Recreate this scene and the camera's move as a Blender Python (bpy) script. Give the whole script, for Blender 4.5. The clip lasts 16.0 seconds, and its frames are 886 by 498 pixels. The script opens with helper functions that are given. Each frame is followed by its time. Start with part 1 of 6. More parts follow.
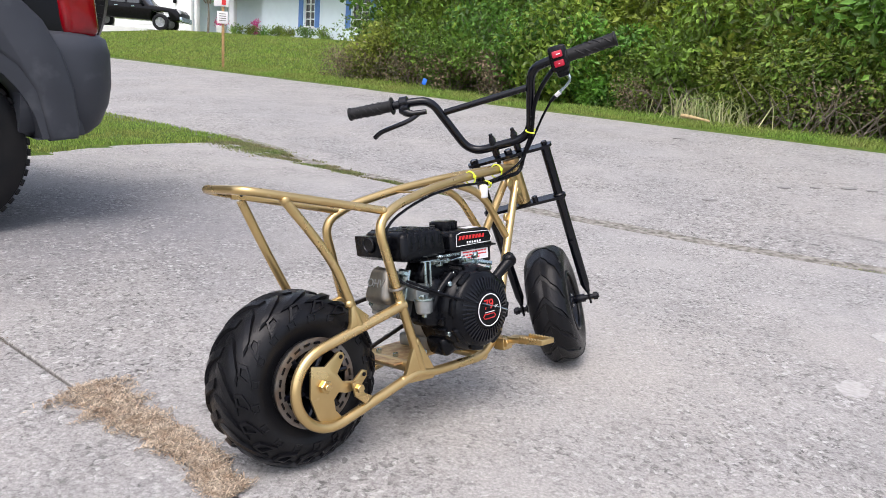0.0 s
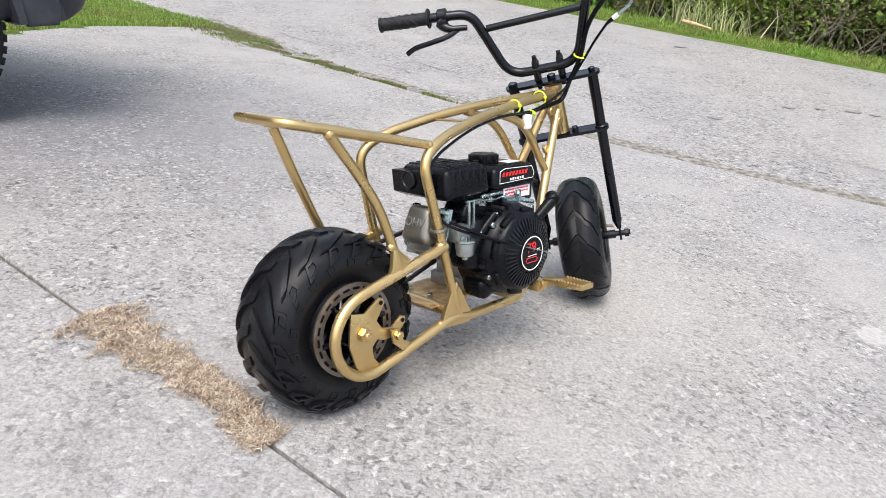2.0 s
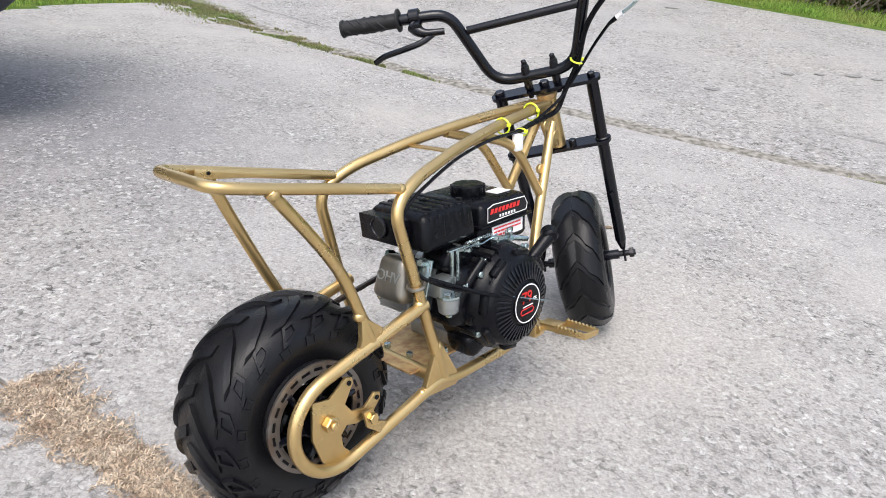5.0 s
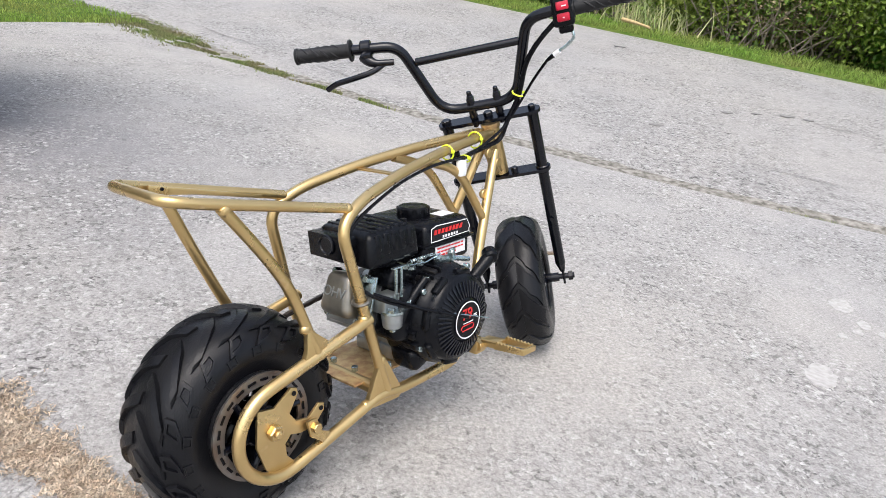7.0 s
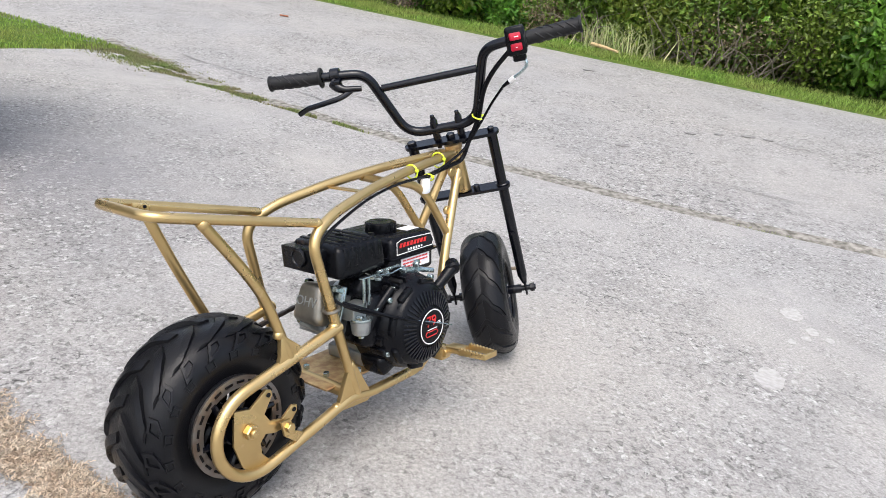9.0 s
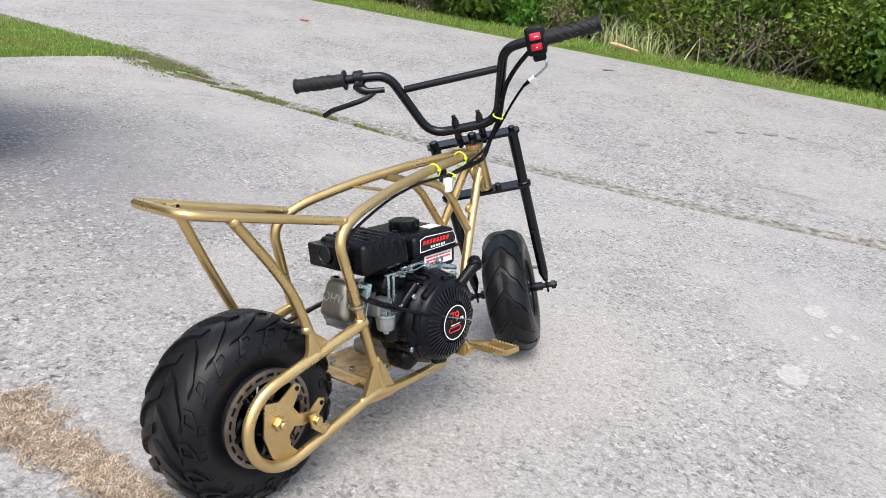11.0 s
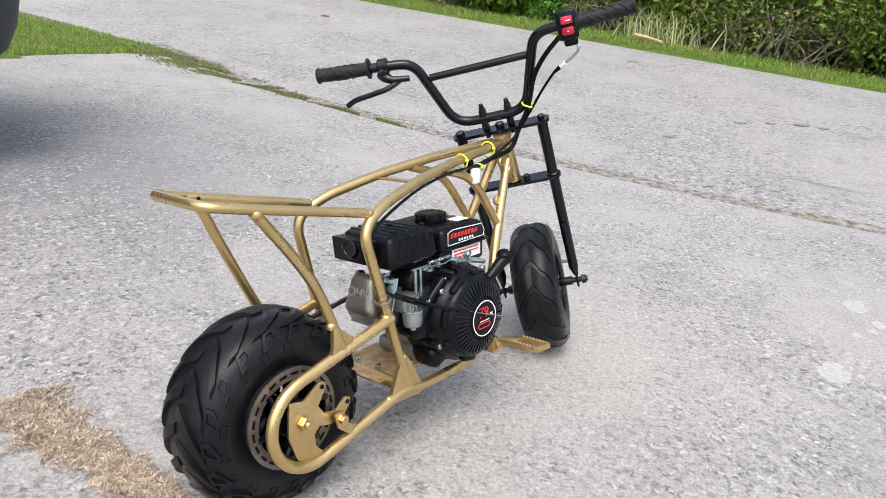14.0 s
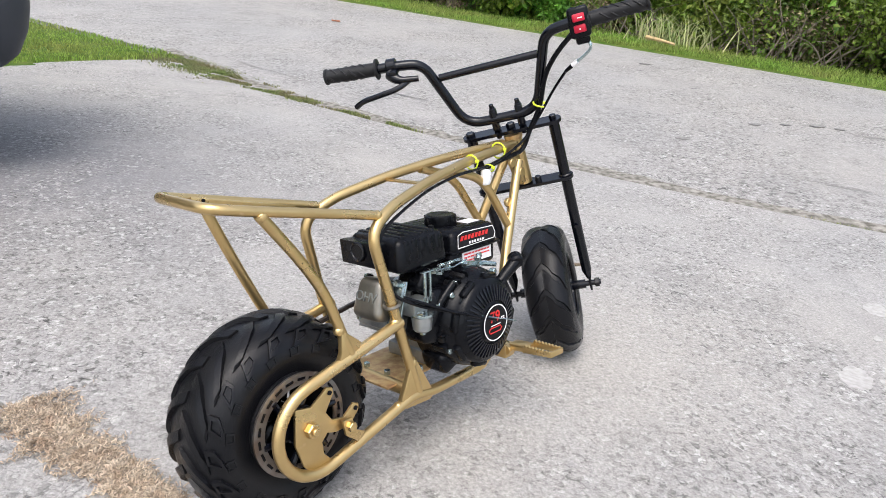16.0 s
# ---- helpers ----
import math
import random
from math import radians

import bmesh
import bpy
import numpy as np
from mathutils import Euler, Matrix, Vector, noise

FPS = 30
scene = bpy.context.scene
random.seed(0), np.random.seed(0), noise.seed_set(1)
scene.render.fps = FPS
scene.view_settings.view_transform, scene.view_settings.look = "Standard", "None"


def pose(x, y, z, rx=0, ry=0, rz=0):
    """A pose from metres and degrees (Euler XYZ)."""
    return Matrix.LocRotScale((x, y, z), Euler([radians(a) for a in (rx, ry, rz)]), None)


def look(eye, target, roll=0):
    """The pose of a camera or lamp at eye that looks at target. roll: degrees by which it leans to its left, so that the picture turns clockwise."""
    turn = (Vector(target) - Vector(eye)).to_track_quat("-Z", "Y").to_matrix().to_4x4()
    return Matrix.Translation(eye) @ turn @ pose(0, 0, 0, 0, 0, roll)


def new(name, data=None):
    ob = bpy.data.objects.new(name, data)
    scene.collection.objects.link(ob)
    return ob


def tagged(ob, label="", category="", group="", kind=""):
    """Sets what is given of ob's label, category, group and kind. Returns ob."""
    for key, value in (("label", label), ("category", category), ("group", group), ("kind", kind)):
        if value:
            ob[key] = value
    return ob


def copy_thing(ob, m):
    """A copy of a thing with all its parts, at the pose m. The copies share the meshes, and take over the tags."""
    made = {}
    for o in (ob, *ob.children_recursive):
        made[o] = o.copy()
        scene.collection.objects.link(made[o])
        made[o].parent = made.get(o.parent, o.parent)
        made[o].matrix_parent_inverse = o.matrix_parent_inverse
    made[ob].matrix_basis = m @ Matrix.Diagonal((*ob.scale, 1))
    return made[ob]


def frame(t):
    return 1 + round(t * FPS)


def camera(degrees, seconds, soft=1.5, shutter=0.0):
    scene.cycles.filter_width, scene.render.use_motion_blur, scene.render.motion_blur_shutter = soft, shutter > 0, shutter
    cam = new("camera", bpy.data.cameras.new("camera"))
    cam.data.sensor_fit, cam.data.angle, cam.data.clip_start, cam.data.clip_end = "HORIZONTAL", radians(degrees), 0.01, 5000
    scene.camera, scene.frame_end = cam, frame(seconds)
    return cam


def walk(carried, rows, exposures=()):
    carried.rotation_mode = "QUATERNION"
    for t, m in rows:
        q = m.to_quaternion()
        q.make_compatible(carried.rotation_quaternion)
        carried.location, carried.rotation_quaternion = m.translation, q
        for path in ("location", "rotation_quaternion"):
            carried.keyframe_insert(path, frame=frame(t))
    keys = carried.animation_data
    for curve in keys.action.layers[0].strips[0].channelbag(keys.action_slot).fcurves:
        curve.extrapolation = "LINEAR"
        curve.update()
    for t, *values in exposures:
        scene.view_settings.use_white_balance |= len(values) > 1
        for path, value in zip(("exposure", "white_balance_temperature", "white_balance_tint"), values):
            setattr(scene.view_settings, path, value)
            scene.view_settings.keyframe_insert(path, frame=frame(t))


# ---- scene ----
cam = camera(66.4, 16.0, 0.62)
PATH = [
    (0, (0.146, 0.043, 0.783), (0.061, 1.981, 0.295), 4.7),
    (0.5, (0.067, 0.019, 0.795), (0.031, 1.933, 0.22), 6.8),
    (1, (0.017, 0.016, 0.782), (-0.011, 1.902, 0.116), 7.5),
    (1.5, (-0.013, 0.085, 0.793), (-0.006, 1.953, 0.078), 8.9),
    (2, (-0.007, 0.161, 0.824), (0.016, 2.007, 0.055), 8.2),
    (2.5, (0.003, 0.239, 0.871), (0.062, 2.069, 0.065), 7.0),
    (3, (-0.006, 0.321, 0.912), (0.064, 2.146, 0.098), 6.6),
    (3.2, (-0.005, 0.356, 0.922), (0.064, 2.172, 0.088), 6.3),
    (5.3, (-0.006, 0.428, 0.888), (0.061, 2.23, 0.022), 7.1),
    (5.5, (-0.004, 0.422, 0.888), (0.064, 2.227, 0.028), 6.8),
    (6, (0.0, 0.413, 0.884), (0.062, 2.206, 0.002), 6.9),
    (6.5, (0.008, 0.389, 0.898), (0.134, 2.225, 0.116), 8.3),
    (7, (0.014, 0.362, 0.904), (0.2, 2.197, 0.13), 9.4),
    (7.5, (0.011, 0.337, 0.915), (0.252, 2.194, 0.212), 9.9),
    (8, (0.012, 0.304, 0.924), (0.249, 2.163, 0.225), 10.2),
    (8.5, (0.028, 0.277, 0.929), (0.246, 2.137, 0.228), 9.3),
    (9, (0.034, 0.262, 0.927), (0.276, 2.118, 0.222), 9.3),
    (9.5, (0.029, 0.236, 0.924), (0.215, 2.102, 0.229), 7.6),
    (9.7, (0.03, 0.229, 0.927), (0.218, 2.096, 0.234), 8.0),
    (11.8, (0.025, 0.239, 0.924), (0.21, 2.098, 0.209), 8.4),
    (12, (0.025, 0.24, 0.921), (0.229, 2.104, 0.228), 8.4),
    (12.5, (0.019, 0.246, 0.912), (0.181, 2.104, 0.191), 7.4),
    (13, (0.021, 0.266, 0.907), (0.188, 2.125, 0.189), 7.7),
    (13.5, (0.019, 0.278, 0.899), (0.157, 2.135, 0.169), 7.7),
    (14, (0.017, 0.28, 0.902), (0.14, 2.139, 0.174), 7.4),
    (14.5, (0.018, 0.288, 0.893), (0.103, 2.137, 0.133), 7.0),
    (15, (0.018, 0.297, 0.89), (0.092, 2.146, 0.132), 6.6),
    (15.5, (0.022, 0.306, 0.895), (0.121, 2.168, 0.173), 6.9),
    (16, (0.022, 0.305, 0.889), (0.11, 2.17, 0.169), 6.8),
]
walk(cam, [(t, look(eye, target, roll)) for t, eye, target, roll in PATH],
     [(0, 1.14, 6470, 14), (0.5, 1.27, 6470, 12), (1.0, 1.34, 6470, 10), (1.5, 1.32, 6470, 10), (3.0, 1.30, 6470, 10), (9.0, 1.25, 6470, 10), (16.0, 1.25, 6470, 10)])

# ---- world, sun, exposure ----
SUN_EL, SUN_AZ = radians(62), radians(192)          # azimuth clockwise from +y
world = bpy.data.worlds.new("sky")
scene.world = world
world.use_nodes = True
wn, wl = world.node_tree.nodes, world.node_tree.links
sky = wn.new("ShaderNodeTexSky")
sky.sky_type, sky.sun_disc = "NISHITA", False
sky.sun_elevation, sky.sun_rotation = SUN_EL, SUN_AZ
sky.air_density, sky.dust_density, sky.ozone_density = 1.0, 4.0, 1.5
haze = wn.new("ShaderNodeHueSaturation")             # thin high cloud takes the blue out of the sky
haze.inputs["Saturation"].default_value = 0.62
wl.new(sky.outputs["Color"], haze.inputs["Color"])
wl.new(haze.outputs["Color"], wn["Background"].inputs["Color"])
wn["Background"].inputs["Strength"].default_value = 0.15
sun = new("sun", bpy.data.lights.new("sun", "SUN"))
sun.data.energy, sun.data.angle, sun.data.color = 0.60, radians(40), (1.0, 0.97, 0.93)
sun.matrix_world = look((0, 0, 30), Vector((0, 0, 30)) - Vector((math.sin(SUN_AZ) * math.cos(SUN_EL), math.cos(SUN_AZ) * math.cos(SUN_EL), math.sin(SUN_EL))))


# ---- materials ----
def mat(name, color, rough=0.6, metal=0.0, vary=0.0, scale=20.0, bump=0.0, bump_scale=200.0, island=0.0, objvar=0.0, color2=None, coat=0.0, spec=0.5, stain=None, stain_scale=3.0, stain_lo=0.55, stain_hi=0.7, through_light=0.0):
    """A Principled material: two colours mixed by noise, optional stains, relief, and variation by island or object."""
    m = bpy.data.materials.new(name)
    m.use_nodes = True
    n, l = m.node_tree.nodes, m.node_tree.links
    b = n["Principled BSDF"]
    b.inputs["Roughness"].default_value, b.inputs["Metallic"].default_value = rough, metal
    b.inputs["Coat Weight"].default_value = coat
    b.inputs["Coat Roughness"].default_value = 0.15
    b.inputs["Specular IOR Level"].default_value = spec
    co = n.new("ShaderNodeTexCoord")
    c1 = (*color, 1)
    c2 = (*(color2 or [c * (1 - vary) for c in color]), 1)
    nz = n.new("ShaderNodeTexNoise")
    nz.inputs["Scale"].default_value, nz.inputs["Detail"].default_value = scale, 6
    l.new(co.outputs["Object"], nz.inputs["Vector"])
    mix = n.new("ShaderNodeMix")
    mix.data_type = "RGBA"
    mix.inputs[6].default_value, mix.inputs[7].default_value = c1, c2
    ramp = n.new("ShaderNodeValToRGB")
    ramp.color_ramp.elements[0].position, ramp.color_ramp.elements[1].position = 0.35, 0.68
    l.new(nz.outputs["Fac"], ramp.inputs["Fac"])
    l.new(ramp.outputs["Color"], mix.inputs[0])
    out = mix.outputs[2]
    if stain:
        nz2 = n.new("ShaderNodeTexNoise")
        nz2.inputs["Scale"].default_value, nz2.inputs["Detail"].default_value = stain_scale, 5
        l.new(co.outputs["Object"], nz2.inputs["Vector"])
        r2 = n.new("ShaderNodeValToRGB")
        r2.color_ramp.elements[0].position, r2.color_ramp.elements[1].position = stain_lo, stain_hi
        l.new(nz2.outputs["Fac"], r2.inputs["Fac"])
        m2 = n.new("ShaderNodeMix")
        m2.data_type = "RGBA"
        m2.inputs[7].default_value = (*stain, 1)
        l.new(r2.outputs["Color"], m2.inputs[0])
        l.new(out, m2.inputs[6])
        out = m2.outputs[2]
    if island or objvar:
        hs = n.new("ShaderNodeHueSaturation")
        if island:
            src, amount = n.new("ShaderNodeNewGeometry").outputs["Random Per Island"], island
        else:
            src, amount = n.new("ShaderNodeObjectInfo").outputs["Random"], objvar
        mr = n.new("ShaderNodeMapRange")
        mr.inputs["To Min"].default_value, mr.inputs["To Max"].default_value = 1 - amount, 1 + amount
        l.new(src, mr.inputs["Value"])
        l.new(mr.outputs["Result"], hs.inputs["Value"])
        if island:
            mh = n.new("ShaderNodeMapRange")
            mh.inputs["To Min"].default_value, mh.inputs["To Max"].default_value = 0.5 - 0.06 * amount, 0.5 + 0.05 * amount
            l.new(n.new("ShaderNodeObjectInfo").outputs["Random"], mh.inputs["Value"])
            l.new(mh.outputs["Result"], hs.inputs["Hue"])
        l.new(out, hs.inputs["Color"])
        out = hs.outputs["Color"]
    l.new(out, b.inputs["Base Color"])
    rv = n.new("ShaderNodeMapRange")
    rv.inputs["To Min"].default_value, rv.inputs["To Max"].default_value = max(rough - 0.08, 0.02), min(rough + 0.1, 1)
    l.new(nz.outputs["Fac"], rv.inputs["Value"])
    l.new(rv.outputs["Result"], b.inputs["Roughness"])
    if bump:
        bz = n.new("ShaderNodeTexNoise")
        bz.inputs["Scale"].default_value, bz.inputs["Detail"].default_value = bump_scale, 4
        l.new(co.outputs["Object"], bz.inputs["Vector"])
        bn = n.new("ShaderNodeBump")
        bn.inputs["Strength"].default_value, bn.inputs["Distance"].default_value = bump, 0.002
        l.new(bz.outputs["Fac"], bn.inputs["Height"])
        l.new(bn.outputs["Normal"], b.inputs["Normal"])
    if through_light:
        # thin leaves let light through
        tr = n.new("ShaderNodeBsdfTranslucent")
        l.new(out, tr.inputs["Color"])
        ms = n.new("ShaderNodeMixShader")
        ms.inputs[0].default_value = through_light
        l.new(b.outputs[0], ms.inputs[1])
        l.new(tr.outputs[0], ms.inputs[2])
        l.new(ms.outputs[0], n["Material Output"].inputs["Surface"])
    return m


def paving(name, light, warm, dark, pebble, cell, patch_scale, bare=None, dark_zone=None, seam_depth=0.55, fleck=0.92):
    """Weathered concrete: pale pebbles in worn paste, dark pits between them, broad stains; bare, dark_zone: centre and
    radius of a smoother worn stretch and of a darker, cooler one.
    """
    m = bpy.data.materials.new(name)
    m.use_nodes = True
    n, l = m.node_tree.nodes, m.node_tree.links
    b = n["Principled BSDF"]
    b.inputs["Specular IOR Level"].default_value = 0.2
    b.inputs["Roughness"].default_value = 0.88
    place = n.new("ShaderNodeTexCoord").outputs["Object"]

    def noise_at(scale, detail=5, rough=0.55, twist=0.0, where=place):
        t = n.new("ShaderNodeTexNoise")
        for key, value in (("Scale", scale), ("Detail", detail), ("Roughness", rough), ("Distortion", twist)):
            t.inputs[key].default_value = value
        l.new(where, t.inputs["Vector"])
        return t.outputs["Fac"]

    def level(src, lo, hi, to_lo=0.0, to_hi=1.0):
        r = n.new("ShaderNodeMapRange")
        for key, value in (("From Min", lo), ("From Max", hi), ("To Min", to_lo), ("To Max", to_hi)):
            r.inputs[key].default_value = value
        l.new(src, r.inputs["Value"])
        return r.outputs["Result"]

    def calc(kind, a, c):
        x = n.new("ShaderNodeMath")
        x.operation = kind
        for k, v in ((0, a), (1, c)):
            if isinstance(v, bpy.types.NodeSocket):
                l.new(v, x.inputs[k])
            else:
                x.inputs[k].default_value = v
        return x.outputs[0]

    def blend(fac, a, c, kind="MIX"):
        x = n.new("ShaderNodeMix")
        x.data_type, x.blend_type = "RGBA", kind
        for k, v in ((0, fac), (6, a), (7, c)):
            if isinstance(v, bpy.types.NodeSocket):
                l.new(v, x.inputs[k])
            else:
                x.inputs[k].default_value = v if k == 0 else (*v, 1)
        return x.outputs[2]

    # pebbles of uneven size: cells bent by noise
    wz = n.new("ShaderNodeTexNoise")
    wz.inputs["Scale"].default_value, wz.inputs["Detail"].default_value = cell * 0.55, 3
    l.new(place, wz.inputs["Vector"])
    ws = n.new("ShaderNodeVectorMath")
    ws.operation = "SCALE"
    ws.inputs["Scale"].default_value = 1.5 / cell
    l.new(wz.outputs["Color"], ws.inputs[0])
    warp = n.new("ShaderNodeVectorMath")
    warp.operation = "ADD"
    l.new(place, warp.inputs[0])
    l.new(ws.outputs["Vector"], warp.inputs[1])
    vo = n.new("ShaderNodeTexVoronoi")
    vo.feature = "DISTANCE_TO_EDGE"
    vc = n.new("ShaderNodeTexVoronoi")
    for v in (vo, vc):
        v.inputs["Scale"].default_value = cell
        l.new(warp.outputs["Vector"], v.inputs["Vector"])
    sep = n.new("ShaderNodeSeparateColor")
    l.new(vc.outputs["Color"], sep.inputs["Color"])

    worn = level(noise_at(patch_scale, 8, 0.68), 0.40, 0.57)            # where the paste has worn away
    if bare:
        far = n.new("ShaderNodeVectorMath")
        far.operation = "DISTANCE"
        far.inputs[1].default_value = (bare[0], bare[1], 0)
        l.new(place, far.inputs[0])
        reach = calc("ADD", far.outputs["Value"], calc("MULTIPLY", noise_at(2.6, 6, 0.6), bare[2] * 0.9))
        sandy = level(reach, bare[2] * 0.75, bare[2] * 1.7, 1.0, 0.0)   # fine sand trodden into the surface
        worn = calc("MULTIPLY", worn, level(sandy, 0, 1, 1.0, 0.25))
    open_ = level(worn, 0, 1, 0.22, 1.0)
    base = blend(level(noise_at(0.5, 5), 0.38, 0.66), light, warm)
    base = blend(calc("MULTIPLY", level(noise_at(3.1, 9, 0.74, 0.6), 0.47, 0.68), 0.6), base, [c * 0.66 for c in light])
    base = blend(calc("MULTIPLY", level(noise_at(0.9, 8, 0.7), 0.52, 0.70), 0.45), base, [c * 1.16 for c in warm])
    if bare:
        base = blend(calc("MULTIPLY", sandy, 0.8), base, [c * 1.06 for c in warm])
    # concrete darker and slightly bluer round one centre, with a ragged edge
    if dark_zone:
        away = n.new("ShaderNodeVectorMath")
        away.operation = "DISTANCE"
        away.inputs[1].default_value = (dark_zone[0], dark_zone[1], 0)
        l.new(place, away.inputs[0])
        edge = calc("ADD", away.outputs["Value"], calc("MULTIPLY", noise_at(1.7, 9, 0.72, 0.5), dark_zone[2] * 1.5))
        zone_mix = level(edge, dark_zone[2] * 1.05, dark_zone[2] * 2.0, 0.95, 0.0)
        base = blend(zone_mix, base, [light[0] * 0.60, light[1] * 0.605, light[2] * 0.64])
    # single pebbles, pale and grey
    tone = blend(level(sep.outputs["Red"], 0.05, 0.95), [c * 1.5 for c in dark], pebble)
    col = blend(calc("MULTIPLY", open_, level(sep.outputs["Green"], 0.45, 0.85, 0.0, 0.75)), base, tone)
    # gaps between them, open only here and there
    gap = calc("MULTIPLY", level(vo.outputs["Distance"], 0.03, 0.30, 1.0, 0.0), level(noise_at(cell * 0.7, 5, 0.75), 0.50, 0.60))
    col = blend(calc("MULTIPLY", calc("MULTIPLY", gap, open_), seam_depth), col, dark)
    # pits
    pit = level(noise_at(cell * 0.55, 6, 0.7, 0.7), 0.535, 0.61)
    some = level(noise_at(9.0, 6, 0.65), 0.40, 0.62, 0.25, 1.0)
    col = blend(calc("MULTIPLY", calc("MULTIPLY", pit, some), calc("MULTIPLY", open_, fleck)), col, [c * 0.75 for c in dark])
    col = blend(0.36, col, blend(level(noise_at(cell * 1.5, 5, 0.7), 0.36, 0.66), (0.15, 0.15, 0.15), (0.85, 0.85, 0.85)), "OVERLAY")
    l.new(col, b.inputs["Base Color"])
    bn = n.new("ShaderNodeBump")
    bn.inputs["Strength"].default_value, bn.inputs["Distance"].default_value = 0.45, 0.003
    l.new(calc("SUBTRACT", calc("MULTIPLY", open_, level(vo.outputs["Distance"], 0.0, 0.2)), calc("MULTIPLY", pit, 0.8)), bn.inputs["Height"])
    l.new(bn.outputs["Normal"], b.inputs["Normal"])
    return m


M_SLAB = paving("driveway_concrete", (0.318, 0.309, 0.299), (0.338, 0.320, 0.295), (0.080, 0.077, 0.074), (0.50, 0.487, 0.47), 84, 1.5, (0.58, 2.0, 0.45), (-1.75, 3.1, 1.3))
M_ROAD = paving("road_surface", (0.292, 0.283, 0.274), (0.315, 0.299, 0.279), (0.068, 0.066, 0.063), (0.445, 0.434, 0.42), 52, 0.8)
M_PATCH = mat("cement_patch", (0.405, 0.390, 0.372), 0.9, vary=0.25, scale=60, bump=0.5, bump_scale=300)
M_APRON = mat("white_concrete", (0.70, 0.69, 0.67), 0.9, vary=0.1, scale=3)
M_SOIL = mat("joint_soil", (0.20, 0.15, 0.10), 0.95, vary=0.6, scale=60, bump=1.0, bump_scale=150)
M_GROUND = mat("lawn_turf", (0.045, 0.092, 0.010), 0.95, scale=9, color2=(0.105, 0.135, 0.028), bump=1.0, bump_scale=60, stain=(0.13, 0.125, 0.045), stain_scale=0.9, stain_lo=0.55, stain_hi=0.8, spec=0.1)
M_BLADE = mat("grass_blade", (0.21, 0.32, 0.055), 0.6, scale=1.3, color2=(0.26, 0.28, 0.075), island=0.45, spec=0.3, through_light=0.4)
M_WEED = mat("creeping_weed", (0.15, 0.21, 0.055), 0.7, scale=3, color2=(0.20, 0.17, 0.09), island=0.5, through_light=0.25)
M_DRY = mat("dry_clippings", (0.41, 0.355, 0.258), 0.9, scale=45, color2=(0.29, 0.23, 0.15), island=0.5, stain=(0.16, 0.11, 0.065), stain_scale=20, stain_lo=0.58, stain_hi=0.74)
M_TALL = mat("pale_tall_grass", (0.24, 0.30, 0.10), 0.7, scale=3, color2=(0.36, 0.33, 0.17), island=0.4)
M_LEAF_A = mat("leaf_bright", (0.21, 0.325, 0.045), 0.45, scale=1.5, color2=(0.10, 0.19, 0.028), island=0.65, spec=0.4, through_light=0.4)
M_LEAF_B = mat("leaf_dark", (0.095, 0.165, 0.026), 0.45, scale=1.5, color2=(0.16, 0.245, 0.035), island=0.65, spec=0.4, through_light=0.4)
M_LEAF_C = mat("leaf_yellow_green", (0.24, 0.33, 0.06), 0.5, scale=1.5, color2=(0.14, 0.22, 0.035), island=0.5, spec=0.35, through_light=0.4)
M_LEAF_D = mat("leaf_dead", (0.22, 0.165, 0.095), 0.9, scale=3, color2=(0.12, 0.125, 0.06), island=0.5)
M_TWIG = mat("grey_twig", (0.20, 0.165, 0.13), 0.9, vary=0.5, scale=12, bump=0.6, bump_scale=60)
M_GOLD = mat("gold_paint", (0.60, 0.435, 0.200), 0.28, 0.88, scale=14, color2=(0.53, 0.375, 0.165), bump=0.05, bump_scale=400, coat=0.08, stain=(0.66, 0.50, 0.28), stain_scale=28, stain_lo=0.68, stain_hi=0.78)
M_GOLD_BARE = mat("worn_gold_paint", (0.58, 0.42, 0.20), 0.42, 0.6, scale=60, color2=(0.36, 0.20, 0.09), bump=0.3, bump_scale=400)
M_BLACK = mat("gloss_black_paint", (0.0030, 0.0036, 0.0065), 0.19, 0.0, vary=0.3, scale=30, coat=0.12, bump=0.05, bump_scale=500, spec=0.30)
M_SATIN = mat("satin_black_plastic", (0.0036, 0.0040, 0.0056), 0.25, 0.0, vary=0.3, scale=40, bump=0.12, bump_scale=1200, spec=0.17)
M_RUBBER = mat("black_rubber", (0.0050, 0.0052, 0.0066), 0.30, 0.0, scale=9, color2=(0.011, 0.0106, 0.0108), bump=0.35, bump_scale=420, stain=(0.032, 0.030, 0.029), stain_scale=16, stain_lo=0.68, stain_hi=0.84, spec=0.22)
M_GRIP = mat("grip_rubber", (0.011, 0.011, 0.012), 0.55, vary=0.3, scale=50, bump=0.3, bump_scale=700, spec=0.3)
M_STEEL = mat("bright_zinc", (0.50, 0.60, 0.61), 0.24, 0.95, vary=0.3, scale=60)
M_RIM_DARK = mat("dark_alloy", (0.035, 0.036, 0.038), 0.5, 0.4, vary=0.3, scale=30)
M_ALU = mat("cast_aluminium", (0.40, 0.42, 0.42), 0.40, 0.85, vary=0.25, scale=50, bump=0.3, bump_scale=500)
M_COVER = mat("grey_painted_cover", (0.215, 0.20, 0.17), 0.30, 0.75, vary=0.2, scale=50, bump=0.1, bump_scale=600)
M_DISC = mat("worn_brake_disc", (0.21, 0.20, 0.19), 0.40, 0.8, scale=30, color2=(0.15, 0.11, 0.085), bump=0.1)
M_RUST = mat("rusty_chain", (0.06, 0.05, 0.045), 0.5, 0.7, vary=0.4, scale=60)
M_RED = mat("red_plastic", (0.48, 0.005, 0.03), 0.35, vary=0.2, scale=60)
